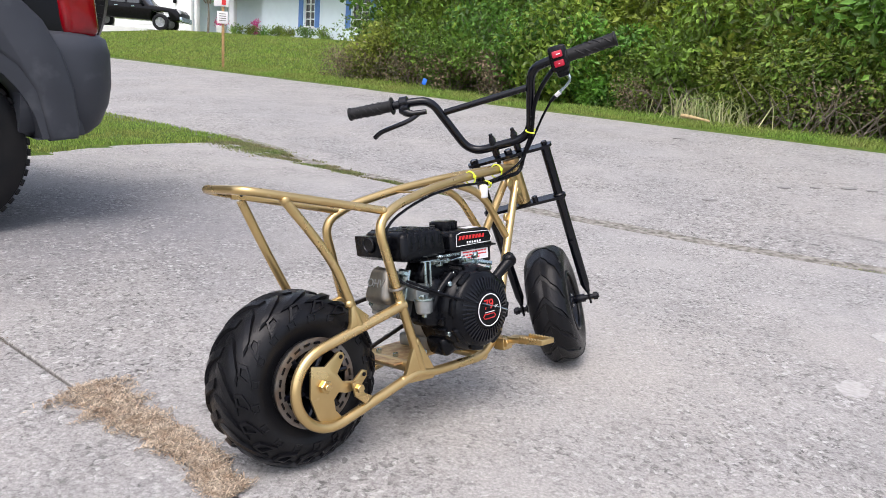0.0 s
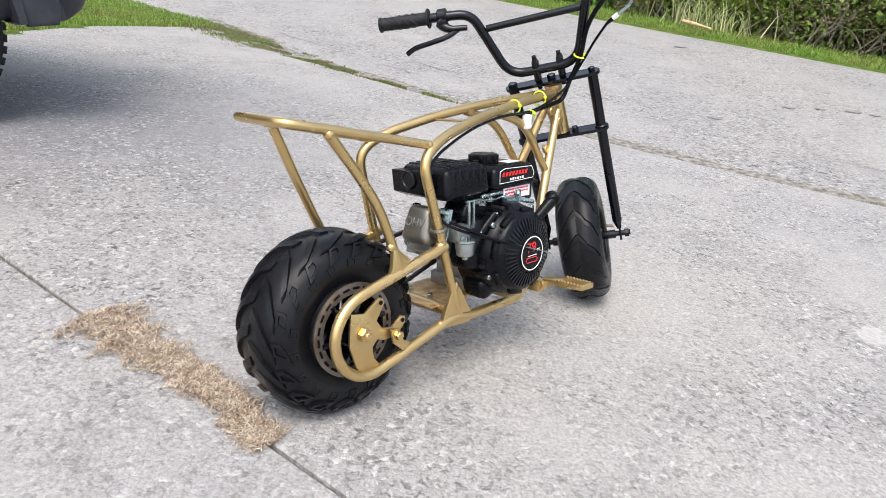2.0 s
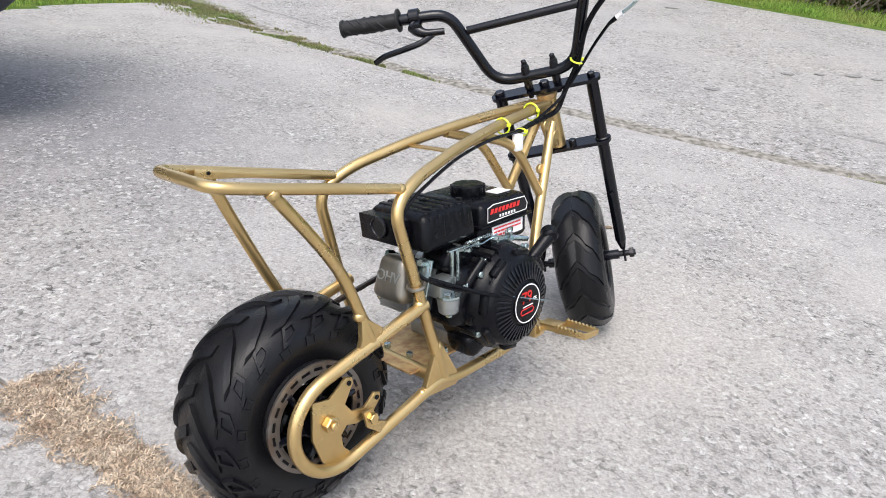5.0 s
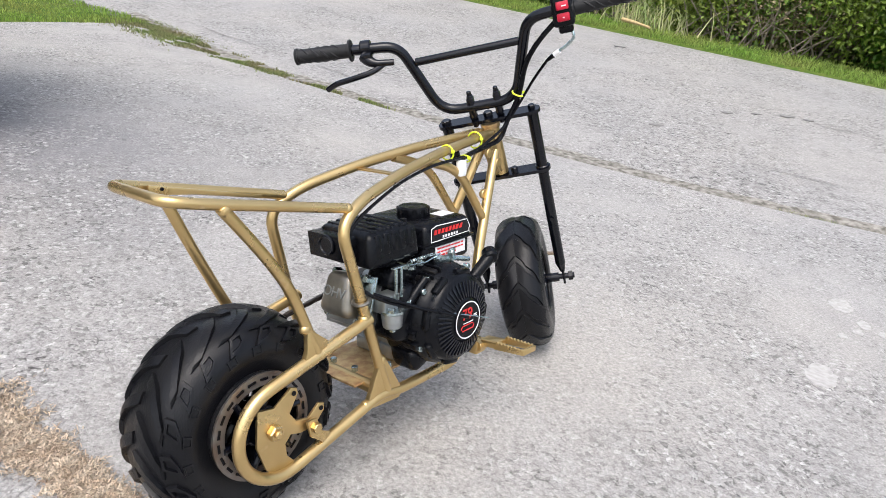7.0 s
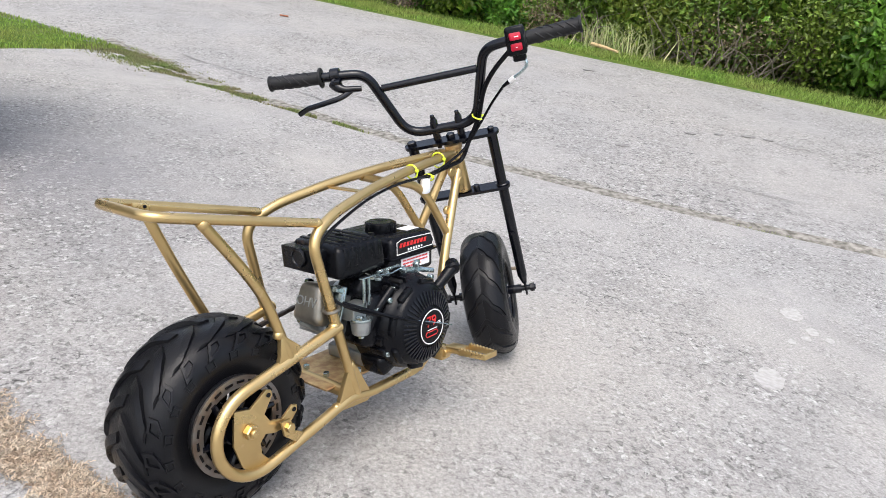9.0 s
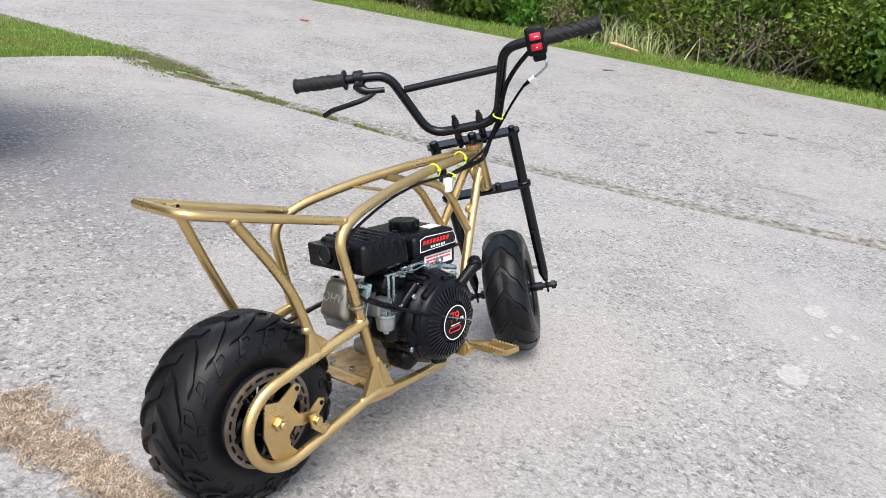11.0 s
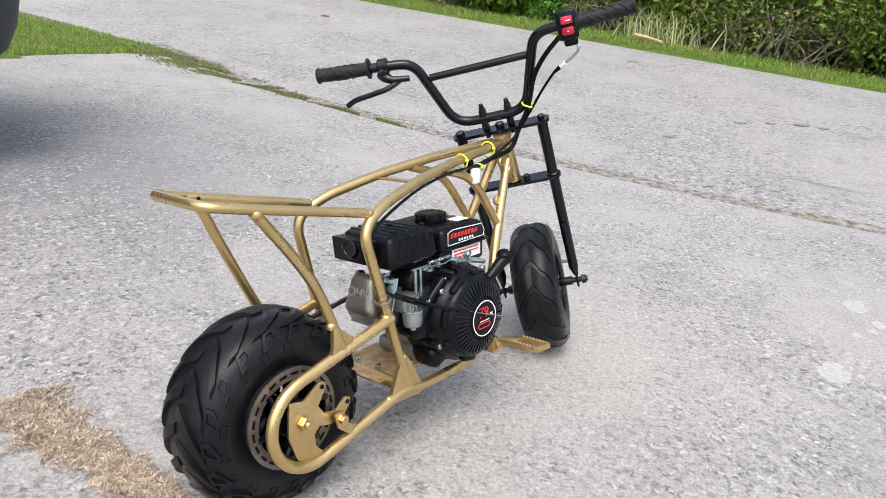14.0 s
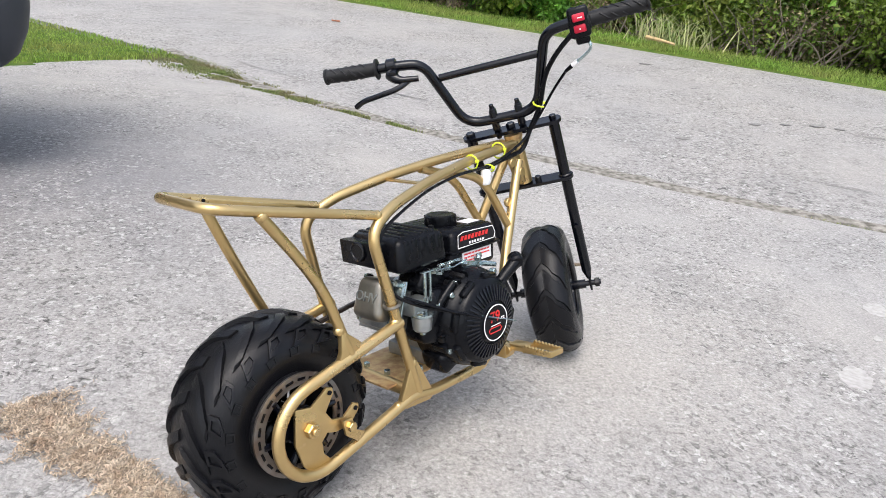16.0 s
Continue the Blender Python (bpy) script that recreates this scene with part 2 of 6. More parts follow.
M_REDPRINT = mat("red_print", (0.60, 0.02, 0.02), 0.45, vary=0.1, scale=60)
M_WHITE = mat("white_print", (0.78, 0.76, 0.76), 0.5, vary=0.06, scale=60)
M_YELLOW = mat("neon_yellow_plastic", (0.72, 0.85, 0.04), 0.4, vary=0.1, scale=60)
M_CLEAR = mat("cloudy_plastic", (0.75, 0.76, 0.76), 0.3, vary=0.1, scale=60)
M_CARPAINT = mat("black_car_paint", (0.0035, 0.0035, 0.0045), 0.12, vary=0.2, scale=5, coat=0.06, spec=0.16)
M_CLAD = mat("grey_cladding", (0.040, 0.044, 0.054), 0.5, scale=4, color2=(0.031, 0.034, 0.042), bump=0.2, bump_scale=500, stain=(0.075, 0.08, 0.09), stain_scale=7, stain_lo=0.6, stain_hi=0.8, spec=0.35)
M_TAIL = mat("red_tail_lens", (0.24, 0.002, 0.007), 0.12, vary=0.45, scale=9, coat=0.25)
M_GLASS = mat("dark_window_glass", (0.015, 0.018, 0.02), 0.05, vary=0.2, scale=3, coat=1.0)
M_STUCCO = mat("pale_blue_stucco", (0.80, 0.89, 0.92), 0.9, vary=0.04, scale=3, bump=0.4, bump_scale=60)
M_WHITEWALL = mat("white_stucco", (0.88, 0.88, 0.87), 0.9, vary=0.04, scale=3, bump=0.4, bump_scale=60)
M_SHUTTER = mat("blue_shutter", (0.13, 0.27, 0.60), 0.6, vary=0.1, scale=8)
M_ROOF = mat("grey_shingle", (0.16, 0.15, 0.14), 0.9, vary=0.3, scale=6, bump=0.8, bump_scale=12)
M_WOOD = mat("raw_stake_wood", (0.42, 0.25, 0.11), 0.8, vary=0.35, scale=14, bump=0.4, bump_scale=80)
M_TERRA = mat("white_pot", (0.74, 0.74, 0.72), 0.6, vary=0.06, scale=8)
M_FLOWER = mat("pink_petals", (0.65, 0.04, 0.22), 0.6, island=0.3)
M_BLUE = mat("blue_flag", (0.02, 0.16, 0.62), 0.5, vary=0.1)
M_STRAW = mat("tan_wood_chip", (0.55, 0.40, 0.20), 0.85, vary=0.3, scale=20)


# ---- building helpers ----
def part(name, bm, material, parent, label="", sharp=35, at=None):
    """Links a bmesh as one mesh object under a thing or part."""
    me = bpy.data.meshes.new(name)
    bm.normal_update()
    bm.to_mesh(me)
    bm.free()
    me.materials.append(material)
    me.polygons.foreach_set("use_smooth", [True] * len(me.polygons))
    me.set_sharp_from_angle(angle=radians(sharp))
    ob = new(name, me)
    ob.parent = parent
    if at is not None:
        ob.matrix_basis = at
    if label:
        ob["label"] = label
    return ob


def again(ob, m, parent=None):
    """One more piece on the same mesh, at pose m."""
    o = new(ob.name.split(".")[0], ob.data)
    o.parent = parent or ob.parent
    o.matrix_basis = m
    return o


def rounded(points, fillet):
    """Points with their corners turned into arcs."""
    pts = [Vector(p) for p in points]
    out = [pts[0]]
    for a, b, c in zip(pts, pts[1:], pts[2:]):
        d1, d2 = a - b, c - b
        f = min(fillet, d1.length * 0.49, d2.length * 0.49)
        p, q = b + d1.normalized() * f, b + d2.normalized() * f
        for k in range(7):
            t = k / 6
            out.append(p * (1 - t) ** 2 + b * 2 * t * (1 - t) + q * t * t)
    out.append(pts[-1])
    return out


def tube(bm, points, r, seg=14, fillet=0.03, r2=None, closed=False):
    """A swept round tube, with r2 as the radius at its far end."""
    pts = rounded(points, fillet) if fillet else [Vector(p) for p in points]
    pts = [p for i, p in enumerate(pts) if i == 0 or (p - pts[i - 1]).length > 1e-5]
    n = len(pts)
    rings, up = [], None
    for i, p in enumerate(pts):
        t = (pts[(i + 1) % n] - pts[i - 1] if closed else pts[min(i + 1, n - 1)] - pts[max(i - 1, 0)]).normalized()
        if up is None:
            up = t.orthogonal().normalized()
        up = (up - t * up.dot(t)).normalized()
        side = t.cross(up)
        rad = r if r2 is None else r + (r2 - r) * i / (n - 1)
        rings.append([bm.verts.new(p + (up * math.cos(2 * math.pi * k / seg) + side * math.sin(2 * math.pi * k / seg)) * rad) for k in range(seg)])
    pairs = list(zip(rings, rings[1:])) + ([(rings[-1], rings[0])] if closed else [])
    for a, b in pairs:
        for k in range(seg):
            bm.faces.new((a[k], a[(k + 1) % seg], b[(k + 1) % seg], b[k]))
    if not closed:
        bm.faces.new(rings[0][::-1])
        bm.faces.new(rings[-1])
    return bm


def block(bm, centre, size, bevel=0.0, m=None, seg=2, taper=None):
    """A box with rounded edges; taper: scale of its top in x and y."""
    r = bmesh.ops.create_cube(bm, size=1.0)
    vs = r["verts"]
    for v in vs:
        v.co = Vector((v.co.x * size[0], v.co.y * size[1], v.co.z * size[2]))
        if taper and v.co.z > 0:
            v.co.x, v.co.y = v.co.x * taper[0], v.co.y * taper[1]
    if bevel:
        es = list({e for v in vs for e in v.link_edges})
        res = bmesh.ops.bevel(bm, geom=es, offset=bevel, segments=seg, profile=0.5, affect="EDGES")
        vs = list({v for f in res["faces"] for v in f.verts} | {v for v in vs if v.is_valid})
    mm = Matrix.Translation(centre) @ (m or Matrix())
    bmesh.ops.transform(bm, matrix=mm, verts=vs)
    return bm


def drum(bm, p0, p1, r, r2=None, seg=24, bevel=0.0):
    """A cylinder or cone from p0 to p1, with a chamfer."""
    p0, p1 = Vector(p0), Vector(p1)
    d = (p1 - p0).normalized()
    up = d.orthogonal().normalized()
    side = d.cross(up)
    r2 = r if r2 is None else r2
    stations = [(p0, r), (p1, r2)]
    if bevel:
        stations = [(p0, r - bevel), (p0 + d * bevel, r), (p1 - d * bevel, r2), (p1, r2 - bevel)]
    rings = [[bm.verts.new(p + (up * math.cos(2 * math.pi * k / seg) + side * math.sin(2 * math.pi * k / seg)) * q) for k in range(seg)] for p, q in stations]
    for a, b in zip(rings, rings[1:]):
        for k in range(seg):
            bm.faces.new((a[k], a[(k + 1) % seg], b[(k + 1) % seg], b[k]))
    bm.faces.new(rings[0][::-1])
    bm.faces.new(rings[-1])
    return bm


def prism(bm, outline, y0, y1, bevel=0.0):
    """A plate from an outline in x and z, between two y."""
    a = [bm.verts.new((x, y0, z)) for x, z in outline]
    b = [bm.verts.new((x, y1, z)) for x, z in outline]
    n = len(outline)
    fs = [bm.faces.new(a), bm.faces.new(b[::-1])] + [bm.faces.new((a[i], b[i], b[(i + 1) % n], a[(i + 1) % n])) for i in range(n)]
    bmesh.ops.recalc_face_normals(bm, faces=fs)
    if bevel:
        es = [e for f in fs[:2] for e in f.edges]
        bmesh.ops.bevel(bm, geom=es, offset=bevel, segments=2, profile=0.5, affect="EDGES")
    return bm


def lathe(bm, profile, seg=48, closed=False):
    """A ring turned about the y axis, from (radius, y) pairs."""
    rings = [[bm.verts.new((r * math.sin(2 * math.pi * k / seg), y, r * math.cos(2 * math.pi * k / seg))) for k in range(seg)] for r, y in profile]
    pairs = list(zip(rings, rings[1:])) + ([(rings[-1], rings[0])] if closed else [])
    for a, b in pairs:
        for k in range(seg):
            bm.faces.new((a[k], b[k], b[(k + 1) % seg], a[(k + 1) % seg]))
    return bm


def letters(text, size, depth, material, parent, at, name="lettering"):
    """Raised lettering in the built-in font, as a mesh."""
    cu = bpy.data.curves.new(name, "FONT")
    cu.body, cu.size, cu.extrude, cu.align_x, cu.align_y = text, size, depth, "CENTER", "CENTER"
    tmp = bpy.data.objects.new(name, cu)
    me = bpy.data.meshes.new_from_object(tmp)
    bpy.data.objects.remove(tmp)
    me.materials.append(material)
    ob = new(name, me)
    ob.parent, ob.matrix_basis = parent, at
    return ob


def soup(name, verts, faces, material, label, category, kind="stuff"):
    me = bpy.data.meshes.new(name)
    me.from_pydata([tuple(v) for v in verts], [], faces)
    me.materials.append(material)
    return tagged(new(name, me), label, category, kind=kind)


# ---- lie of the land: u along the road, q across it ----
NU, NQ = Vector((0.802, -0.597, 0)), Vector((0.597, 0.802, 0))


def xy(u, q):
    return NU.x * u + NQ.x * q, NU.y * u + NQ.y * q


def near_edge(u):
    return min(3.7 + 0.05 * (u + 3.2) ** 2, 4.15 if u < -3.2 else 4.5)


def smooth(a, b, v):
    t = min(max((v - a) / (b - a), 0), 1)
    return t * t * (3 - 2 * t)


def land(u, q):
    """Height of the land: flat drive, road that climbs gently, then a bank up to the house and the woods."""
    rise = 0.348 - 0.0125 * (min(max(u, -45), 16) + 1.3)
    if q < 4:
        return 0.0
    if q < 10:
        return rise * (q - 4) / 6
    lawn = 1.2 * smooth(10, 20, q) * 1.0 + 0.05 * min(q - 10, 2)
    wood = 0.06 * min(q - 10, 40)
    w = smooth(-13, -9, u)
    return rise + lawn * (1 - w) + wood * w


def drive_left(q):
    return -5.2 - 0.65 * smooth(1.6, 3.0, q)


# ---- ground, road, drive ----
def build_ground():
    us = sorted(set([-500, -300, -150, -90, -60] + [-45 + 1.5 * i for i in range(20)] + [-15 + 0.3 * i for i in range(80)] + [9 + 1.5 * i for i in range(16)] + [45, 60, 100, 200, 400]))
    qs = sorted(set([-400, -200, -100, -50, -25, -15] + [-9 + 0.3 * i for i in range(70)] + [12 + 1.0 * i for i in range(16)] + [30, 40, 60, 100, 200, 400, 700]))
    bm = bmesh.new()
    grid = []
    for q in qs:
        row = []
        for u in us:
            z = land(u, q)
            on_drive = drive_left(q) + 0.12 < u < 6.9 and q < near_edge(u) + 0.3
            on_road = near_edge(u) - 0.2 < q < 9.8
            z += -0.06 if (on_drive or on_road) else 0.008 + 0.012 * noise.noise((u * 0.9, q * 0.9, 0))
            row.append(bm.verts.new((*xy(u, q), z)))
        grid.append(row)
    for a, b in zip(grid, grid[1:]):
        for i in range(len(us) - 1):
            bm.faces.new((a[i], a[i + 1], b[i + 1], b[i]))
    return tagged(part("ground", bm, M_GROUND, None), "green lawn and bare verge turf round the driveway", "ground", kind="structure")


build_ground()


def build_road():
    us = sorted(set([-200, -120, -80] + [-50 + 2 * i for i in range(18)] + [-14 + 0.25 * i for i in range(100)] + [11 + 2 * i for i in range(10)] + [40, 70, 120]))
    bm = bmesh.new()
    rows = []
    for u in us:
        lo, hi = near_edge(u) + 0.035 + 0.03 * noise.noise((u * 1.7, 3, 0)), 10 + 0.10 * noise.noise((u * 0.8, 7, 0))
        cols = [lo + (hi - lo) * k / 14 for k in range(15)]
        top = [bm.verts.new((*xy(u, q), land(u, q) + 0.004 * noise.noise((u, q, 0)) - (0.012 if k in (0, 14) else 0))) for k, q in enumerate(cols)]
        rows.append([bm.verts.new((*xy(u, cols[0]), land(u, cols[0]) - 0.08))] + top + [bm.verts.new((*xy(u, cols[-1]), land(u, cols[-1]) - 0.08))])
    for a, b in zip(rows, rows[1:]):
        for k in range(len(a) - 1):
            bm.faces.new((a[k], b[k], b[k + 1], a[k + 1]))
    return tagged(part("road", bm, M_ROAD, None), "worn pale grey asphalt road with cracks", "road", kind="structure")


road = build_road()


def slab(outline, name="slab"):
    """One concrete slab of the drive from its outline in u and q."""
    bm = bmesh.new()
    top = [bm.verts.new((*xy(u, q), 0.0)) for u, q in outline]
    low = [bm.verts.new((*xy(u, q), -0.09)) for u, q in outline]
    n = len(outline)
    f = bm.faces.new(top)
    bm.faces.new(low[::-1])
    for i in range(n):
        bm.faces.new((top[i], low[i], low[(i + 1) % n], top[(i + 1) % n]))
    bmesh.ops.recalc_face_normals(bm, faces=bm.faces[:])
    bmesh.ops.bevel(bm, geom=[e for e in f.edges], offset=0.004, segments=1, affect="EDGES")
    bmesh.ops.triangulate(bm, faces=[f for f in bm.faces if len(f.verts) > 4])
    return bm


def joint_line(u):
    return 0.735 + 0.055 * (u + 1.3) + 0.006 * noise.noise((u * 5, 0, 0))


driveway = tagged(new("driveway"), "weathered pale concrete driveway in slabs, pebbles showing", "driveway", kind="structure")
us_ = [-5.2 + 0.2 * i for i in range(62)]
upper = [(u, joint_line(u) + 0.0045) for u in us_] + [(6.95, 4.48)]
u = 6.8
while u > -5.7:
    upper.append((u, near_edge(u)))
    u -= 0.2
upper += [(-5.83, 3.9), (-5.88, 3.6), (-5.86, 3.2), (-5.8, 2.8), (-5.62, 2.4), (-5.4, 2.0), (-5.25, 1.6)]
part("slab", slab(upper), M_SLAB, driveway)
lower = [(-5.2, -3.0), (7.0, -3.0)] + [(u, joint_line(u) - 0.0045) for u in us_[::-1]]
part("slab", slab(lower), M_SLAB, driveway)
part("slab", slab([(-5.2, -9), (7.0, -9), (7.0, -3.015), (-5.2, -3.015)]), M_SLAB, driveway)

# ---- the mini bike: x ahead, y to its left, z up, leaning on its stand ----
YAW, TIP = radians(42.3), radians(10.8)
ahead = Vector((math.sin(YAW), math.cos(YAW), 0))
left0 = Vector((-math.cos(YAW), math.sin(YAW), 0))
upright = Vector((0, 0, math.cos(TIP))) + left0 * math.sin(TIP)
leftward = left0 * math.cos(TIP) - Vector((0, 0, math.sin(TIP)))
BIKE = Matrix((ahead, leftward, upright)).transposed().to_4x4()
BIKE.translation = (-0.168, 1.2856, 0.0)
bike = tagged(new("mini_bike"), "gold-framed mini bike with black engine and fat tyres, no seat fitted", "mini bike")
bike.matrix_world = BIKE
# the steering: x ahead, y left, z up the stem, turned to the left
STEER = radians(31.3)
stem, fore = Vector((-0.389, 0, 0.921)), Vector((0.921, 0, 0.389))
left_s = Vector((0, 1, 0)) * math.cos(STEER) - fore * math.sin(STEER)
fore_s = fore * math.cos(STEER) + Vector((0, 1, 0)) * math.sin(STEER)
TURNED = Matrix((fore_s, left_s, stem)).transposed().to_4x4()
TURNED.translation = (0.705, 0, 0.6075)
TR = 0.0102

frame_part = part("frame", tube(bmesh.new(), [(0.7097, 0, 0.5964), (0.7595, 0, 0.4786)], 0.019, 20, 0), M_GOLD, bike, "gold tubular steel frame with weld beads")


def weld(points_r):
    """Small beads of weld round joints."""
    for x, y, z, r in points_r:
        bm = bmesh.new()
        bmesh.ops.create_icosphere(bm, subdivisions=2, radius=r * 0.80)
        for v in bm.verts:
            v.co *= 1 + 0.16 * noise.noise(v.co * 160 + Vector((x * 40, y * 40, z * 40)))
            v.co += Vector((x, y, z))
        part("weld_bead", bm, M_GOLD, frame_part)


for s in (-1, 1):
    f = lambda pts: [(x, s * y, z) for x, y, z in pts]
    # closed loop that holds the axle, the lower rail and the down tube
    cx, cz, cr = 0.020, 0.163, 0.081
    th = math.atan2(0.25, 1.0)
    back = [(cx + cr * math.cos(th + math.pi / 2 + math.pi * k / 14), 0.100, cz + cr * math.sin(th + math.pi / 2 + math.pi * k / 14)) for k in range(15)]
    part("tube", tube(bmesh.new(), f([(0.222, 0.099, 0.293)] + back + [(0.245, 0.100, 0.137), (0.30, 0.100, 0.126), (0.455, 0.098, 0.124), (0.525, 0.092, 0.165), (0.60, 0.056, 0.32), (0.705, 0.020, 0.535)]), TR * 1.05, 14, 0.022), M_GOLD, frame_part)
    # upright tube that bends over into the backbone
    part("tube", tube(bmesh.new(), f([(0.262 - 0.005 * (s + 1), 0.100, 0.130), (0.214 - 0.007 * (s + 1), 0.098, 0.294), (0.166 - 0.003 * (s + 1), 0.093, 0.470), (0.225, 0.083, 0.505), (0.36, 0.060, 0.536), (0.50, 0.040, 0.557), (0.69, 0.016, 0.575)]), TR, 14, 0.045), M_GOLD, frame_part)
    # curved brace under the backbone
    part("tube", tube(bmesh.new(), f([(0.44, 0.047, 0.542), (0.54, 0.044, 0.515), (0.632, 0.042, 0.395)]), 0.0095, 12, 0.06), M_GOLD, frame_part)
    # gussets
    part("gusset", prism(bmesh.new(), [(0.242, 0.210), (0.255, 0.205), (0.300, 0.123), (0.286, 0.114), (0.219, 0.119), (0.206, 0.131)], s * 0.0945, s * 0.1065, 0.002), M_GOLD, frame_part)
    part("gusset", prism(bmesh.new(), [(0.078, 0.314), (0.092, 0.311), (0.121, 0.287), (0.112, 0.268), (0.066, 0.254), (0.076, 0.280)], s * 0.0935, s * 0.1055, 0.002), M_GOLD, frame_part)
    part("gusset", prism(bmesh.new(), [(0.675, 0.575), (0.705, 0.588), (0.756, 0.482), (0.736, 0.478), (0.718, 0.51)], s * 0.006, s * 0.014, 0.002), M_GOLD, frame_part)
# seat hoop and its struts
part("tube", tube(bmesh.new(), [(0.190, -0.086, 0.497), (-0.072, -0.086, 0.547), (-0.124, -0.076, 0.557), (-0.127, 0.072, 0.562), (-0.072, 0.086, 0.550), (0.190, 0.086, 0.497)], 0.0086, 14, 0.045), M_GOLD, frame_part, "seat hoop with chipped paint")
part("tube", tube(bmesh.new(), [(-0.047, -0.086, 0.538), (0.020, -0.088, 0.452), (0.058, -0.092, 0.392), (0.100, -0.099, 0.268)], 0.0094, 14, 0.06), M_GOLD, frame_part)
part("tube", tube(bmesh.new(), [(-0.042, 0.086, 0.535), (0.002, 0.088, 0.435), (0.051, 0.092, 0.335), (0.090, 0.099, 0.268)], 0.0094, 14, 0.06), M_GOLD, frame_part)
weld([(-0.043, -0.087, 0.533, 0.0128), (0.188, -0.087, 0.497, 0.0116), (0.188, 0.087, 0.497, 0.0116), (0.209, -0.098, 0.296, 0.0134), (0.079, -0.097, 0.318, 0.0130), (0.246, -0.1, 0.205, 0.0134), (0.632, -0.04, 0.398, 0.0105), (0.632, 0.04, 0.398, 0.0105), (0.37, -0.058, 0.537, 0.0130), (0.205, -0.1, 0.128, 0.0134)])
part("cross_strap", block(bmesh.new(), (0.355, 0.0, 0.528), (0.018, 0.118, 0.004), 0.0015), M_GOLD, frame_part)
part("seat_plate", prism(bmesh.new(), [(-0.070, 0.554), (-0.070, 0.538), (0.02, 0.526), (0.13, 0.502), (0.13, 0.509)], 0.066, 0.071, 0.0015), M_GOLD, frame_part, "flat gold seat bracket with bolt hole")
part("bolt_hole", drum(bmesh.new(), (-0.05, 0.0645, 0.545), (-0.05, 0.0665, 0.545), 0.003), M_SATIN, frame_part)
part("cross_tube", tube(bmesh.new(), [(0.235, -0.095, 0.150), (0.235, 0.095, 0.150)], 0.0127, 14, 0), M_GOLD, frame_part)
part("cross_tube", tube(bmesh.new(), [(0.47, -0.095, 0.124), (0.47, 0.095, 0.124)], 0.0127, 14, 0), M_GOLD, frame_part)
part("engine_plate", block(bmesh.new(), (0.325, 0.0, 0.158), (0.245, 0.150, 0.005), 0.0015), M_GOLD_BARE, frame_part, "scuffed gold engine mounting plate")
for bx, by in ((0.245, -0.03), (0.245, 0.03), (0.30, -0.066), (0.40, -0.066)):
    part("bolt", drum(bmesh.new(), (bx, by, 0.160), (bx, by, 0.170), 0.007, seg=6, bevel=0.001), M_STEEL, frame_part)
for i, (bx, bz) in enumerate(((0.664, 0.535), (0.700, 0.510), (0.648, 0.445))):
    part("bolt", drum(bmesh.new(), (bx, -0.026, bz), (bx, -0.036, bz), 0.011, seg=14, bevel=0.002), M_GOLD, frame_part)

# axle plate with caliper arms, in the right-hand loop
plate = [(-0.022, 0.212), (0.010, 0.205), (0.044, 0.228), (0.055, 0.224), (0.057, 0.214), (0.038, 0.184), (0.050, 0.166), (0.076, 0.160), (0.099, 0.178), (0.110, 0.174), (0.109, 0.162), (0.088, 0.140), (0.056, 0.140), (0.038, 0.146), (0.026, 0.134), (0.028, 0.112), (0.042, 0.095), (0.004, 0.085), (-0.014, 0.105), (-0.028, 0.150)]
axle_plate = part("axle_plate", prism(bmesh.new(), plate, -0.099, -0.093, 0.0012), M_GOLD, bike, "gold axle plate with two caliper arms")
for hx, hz in ((0.048, 0.217), (0.102, 0.168)):
    part("bolt_hole", drum(bmesh.new(), (hx, -0.1005, hz), (hx, -0.0925, hz), 0.0042), M_SATIN, axle_plate)
part("axle_nut", drum(bmesh.new(), (0.003, -0.099, 0.168), (0.003, -0.113, 0.168), 0.0135, seg=6, bevel=0.002), M_GOLD, axle_plate)
part("axle_end", drum(bmesh.new(), (0.003, -0.113, 0.168), (0.003, -0.119, 0.168), 0.007, seg=14, bevel=0.0015), M_GOLD, axle_plate)
part("adjuster", prism(bmesh.new(), [(0.064, 0.160), (0.084, 0.160), (0.094, 0.132), (0.112, 0.122), (0.096, 0.108), (0.070, 0.130)], -0.110, -0.104, 0.001), M_GOLD, axle_plate)
part("bolt", drum(bmesh.new(), (0.078, -0.109, 0.147), (0.078, -0.121, 0.147), 0.009, seg=6, bevel=0.001), M_GOLD, axle_plate)


# ---- wheels ----
def tyre_profile(radius, half, rim, square):
    """Half-round section of a balloon tyre, from rim to rim."""
    out = []
    for k in range(25):
        a = math.pi * k / 24
        c, sgn = math.cos(a), math.copysign(1, math.cos(a))
        y = half * sgn * abs(c) ** square * (0.74 + 0.26 * smooth(0.0, 0.55, math.sin(a)))
        r = rim + (radius - rim) * math.sin(a) ** (2 / (square + 1.6))
        out.append((r, y))
    return out


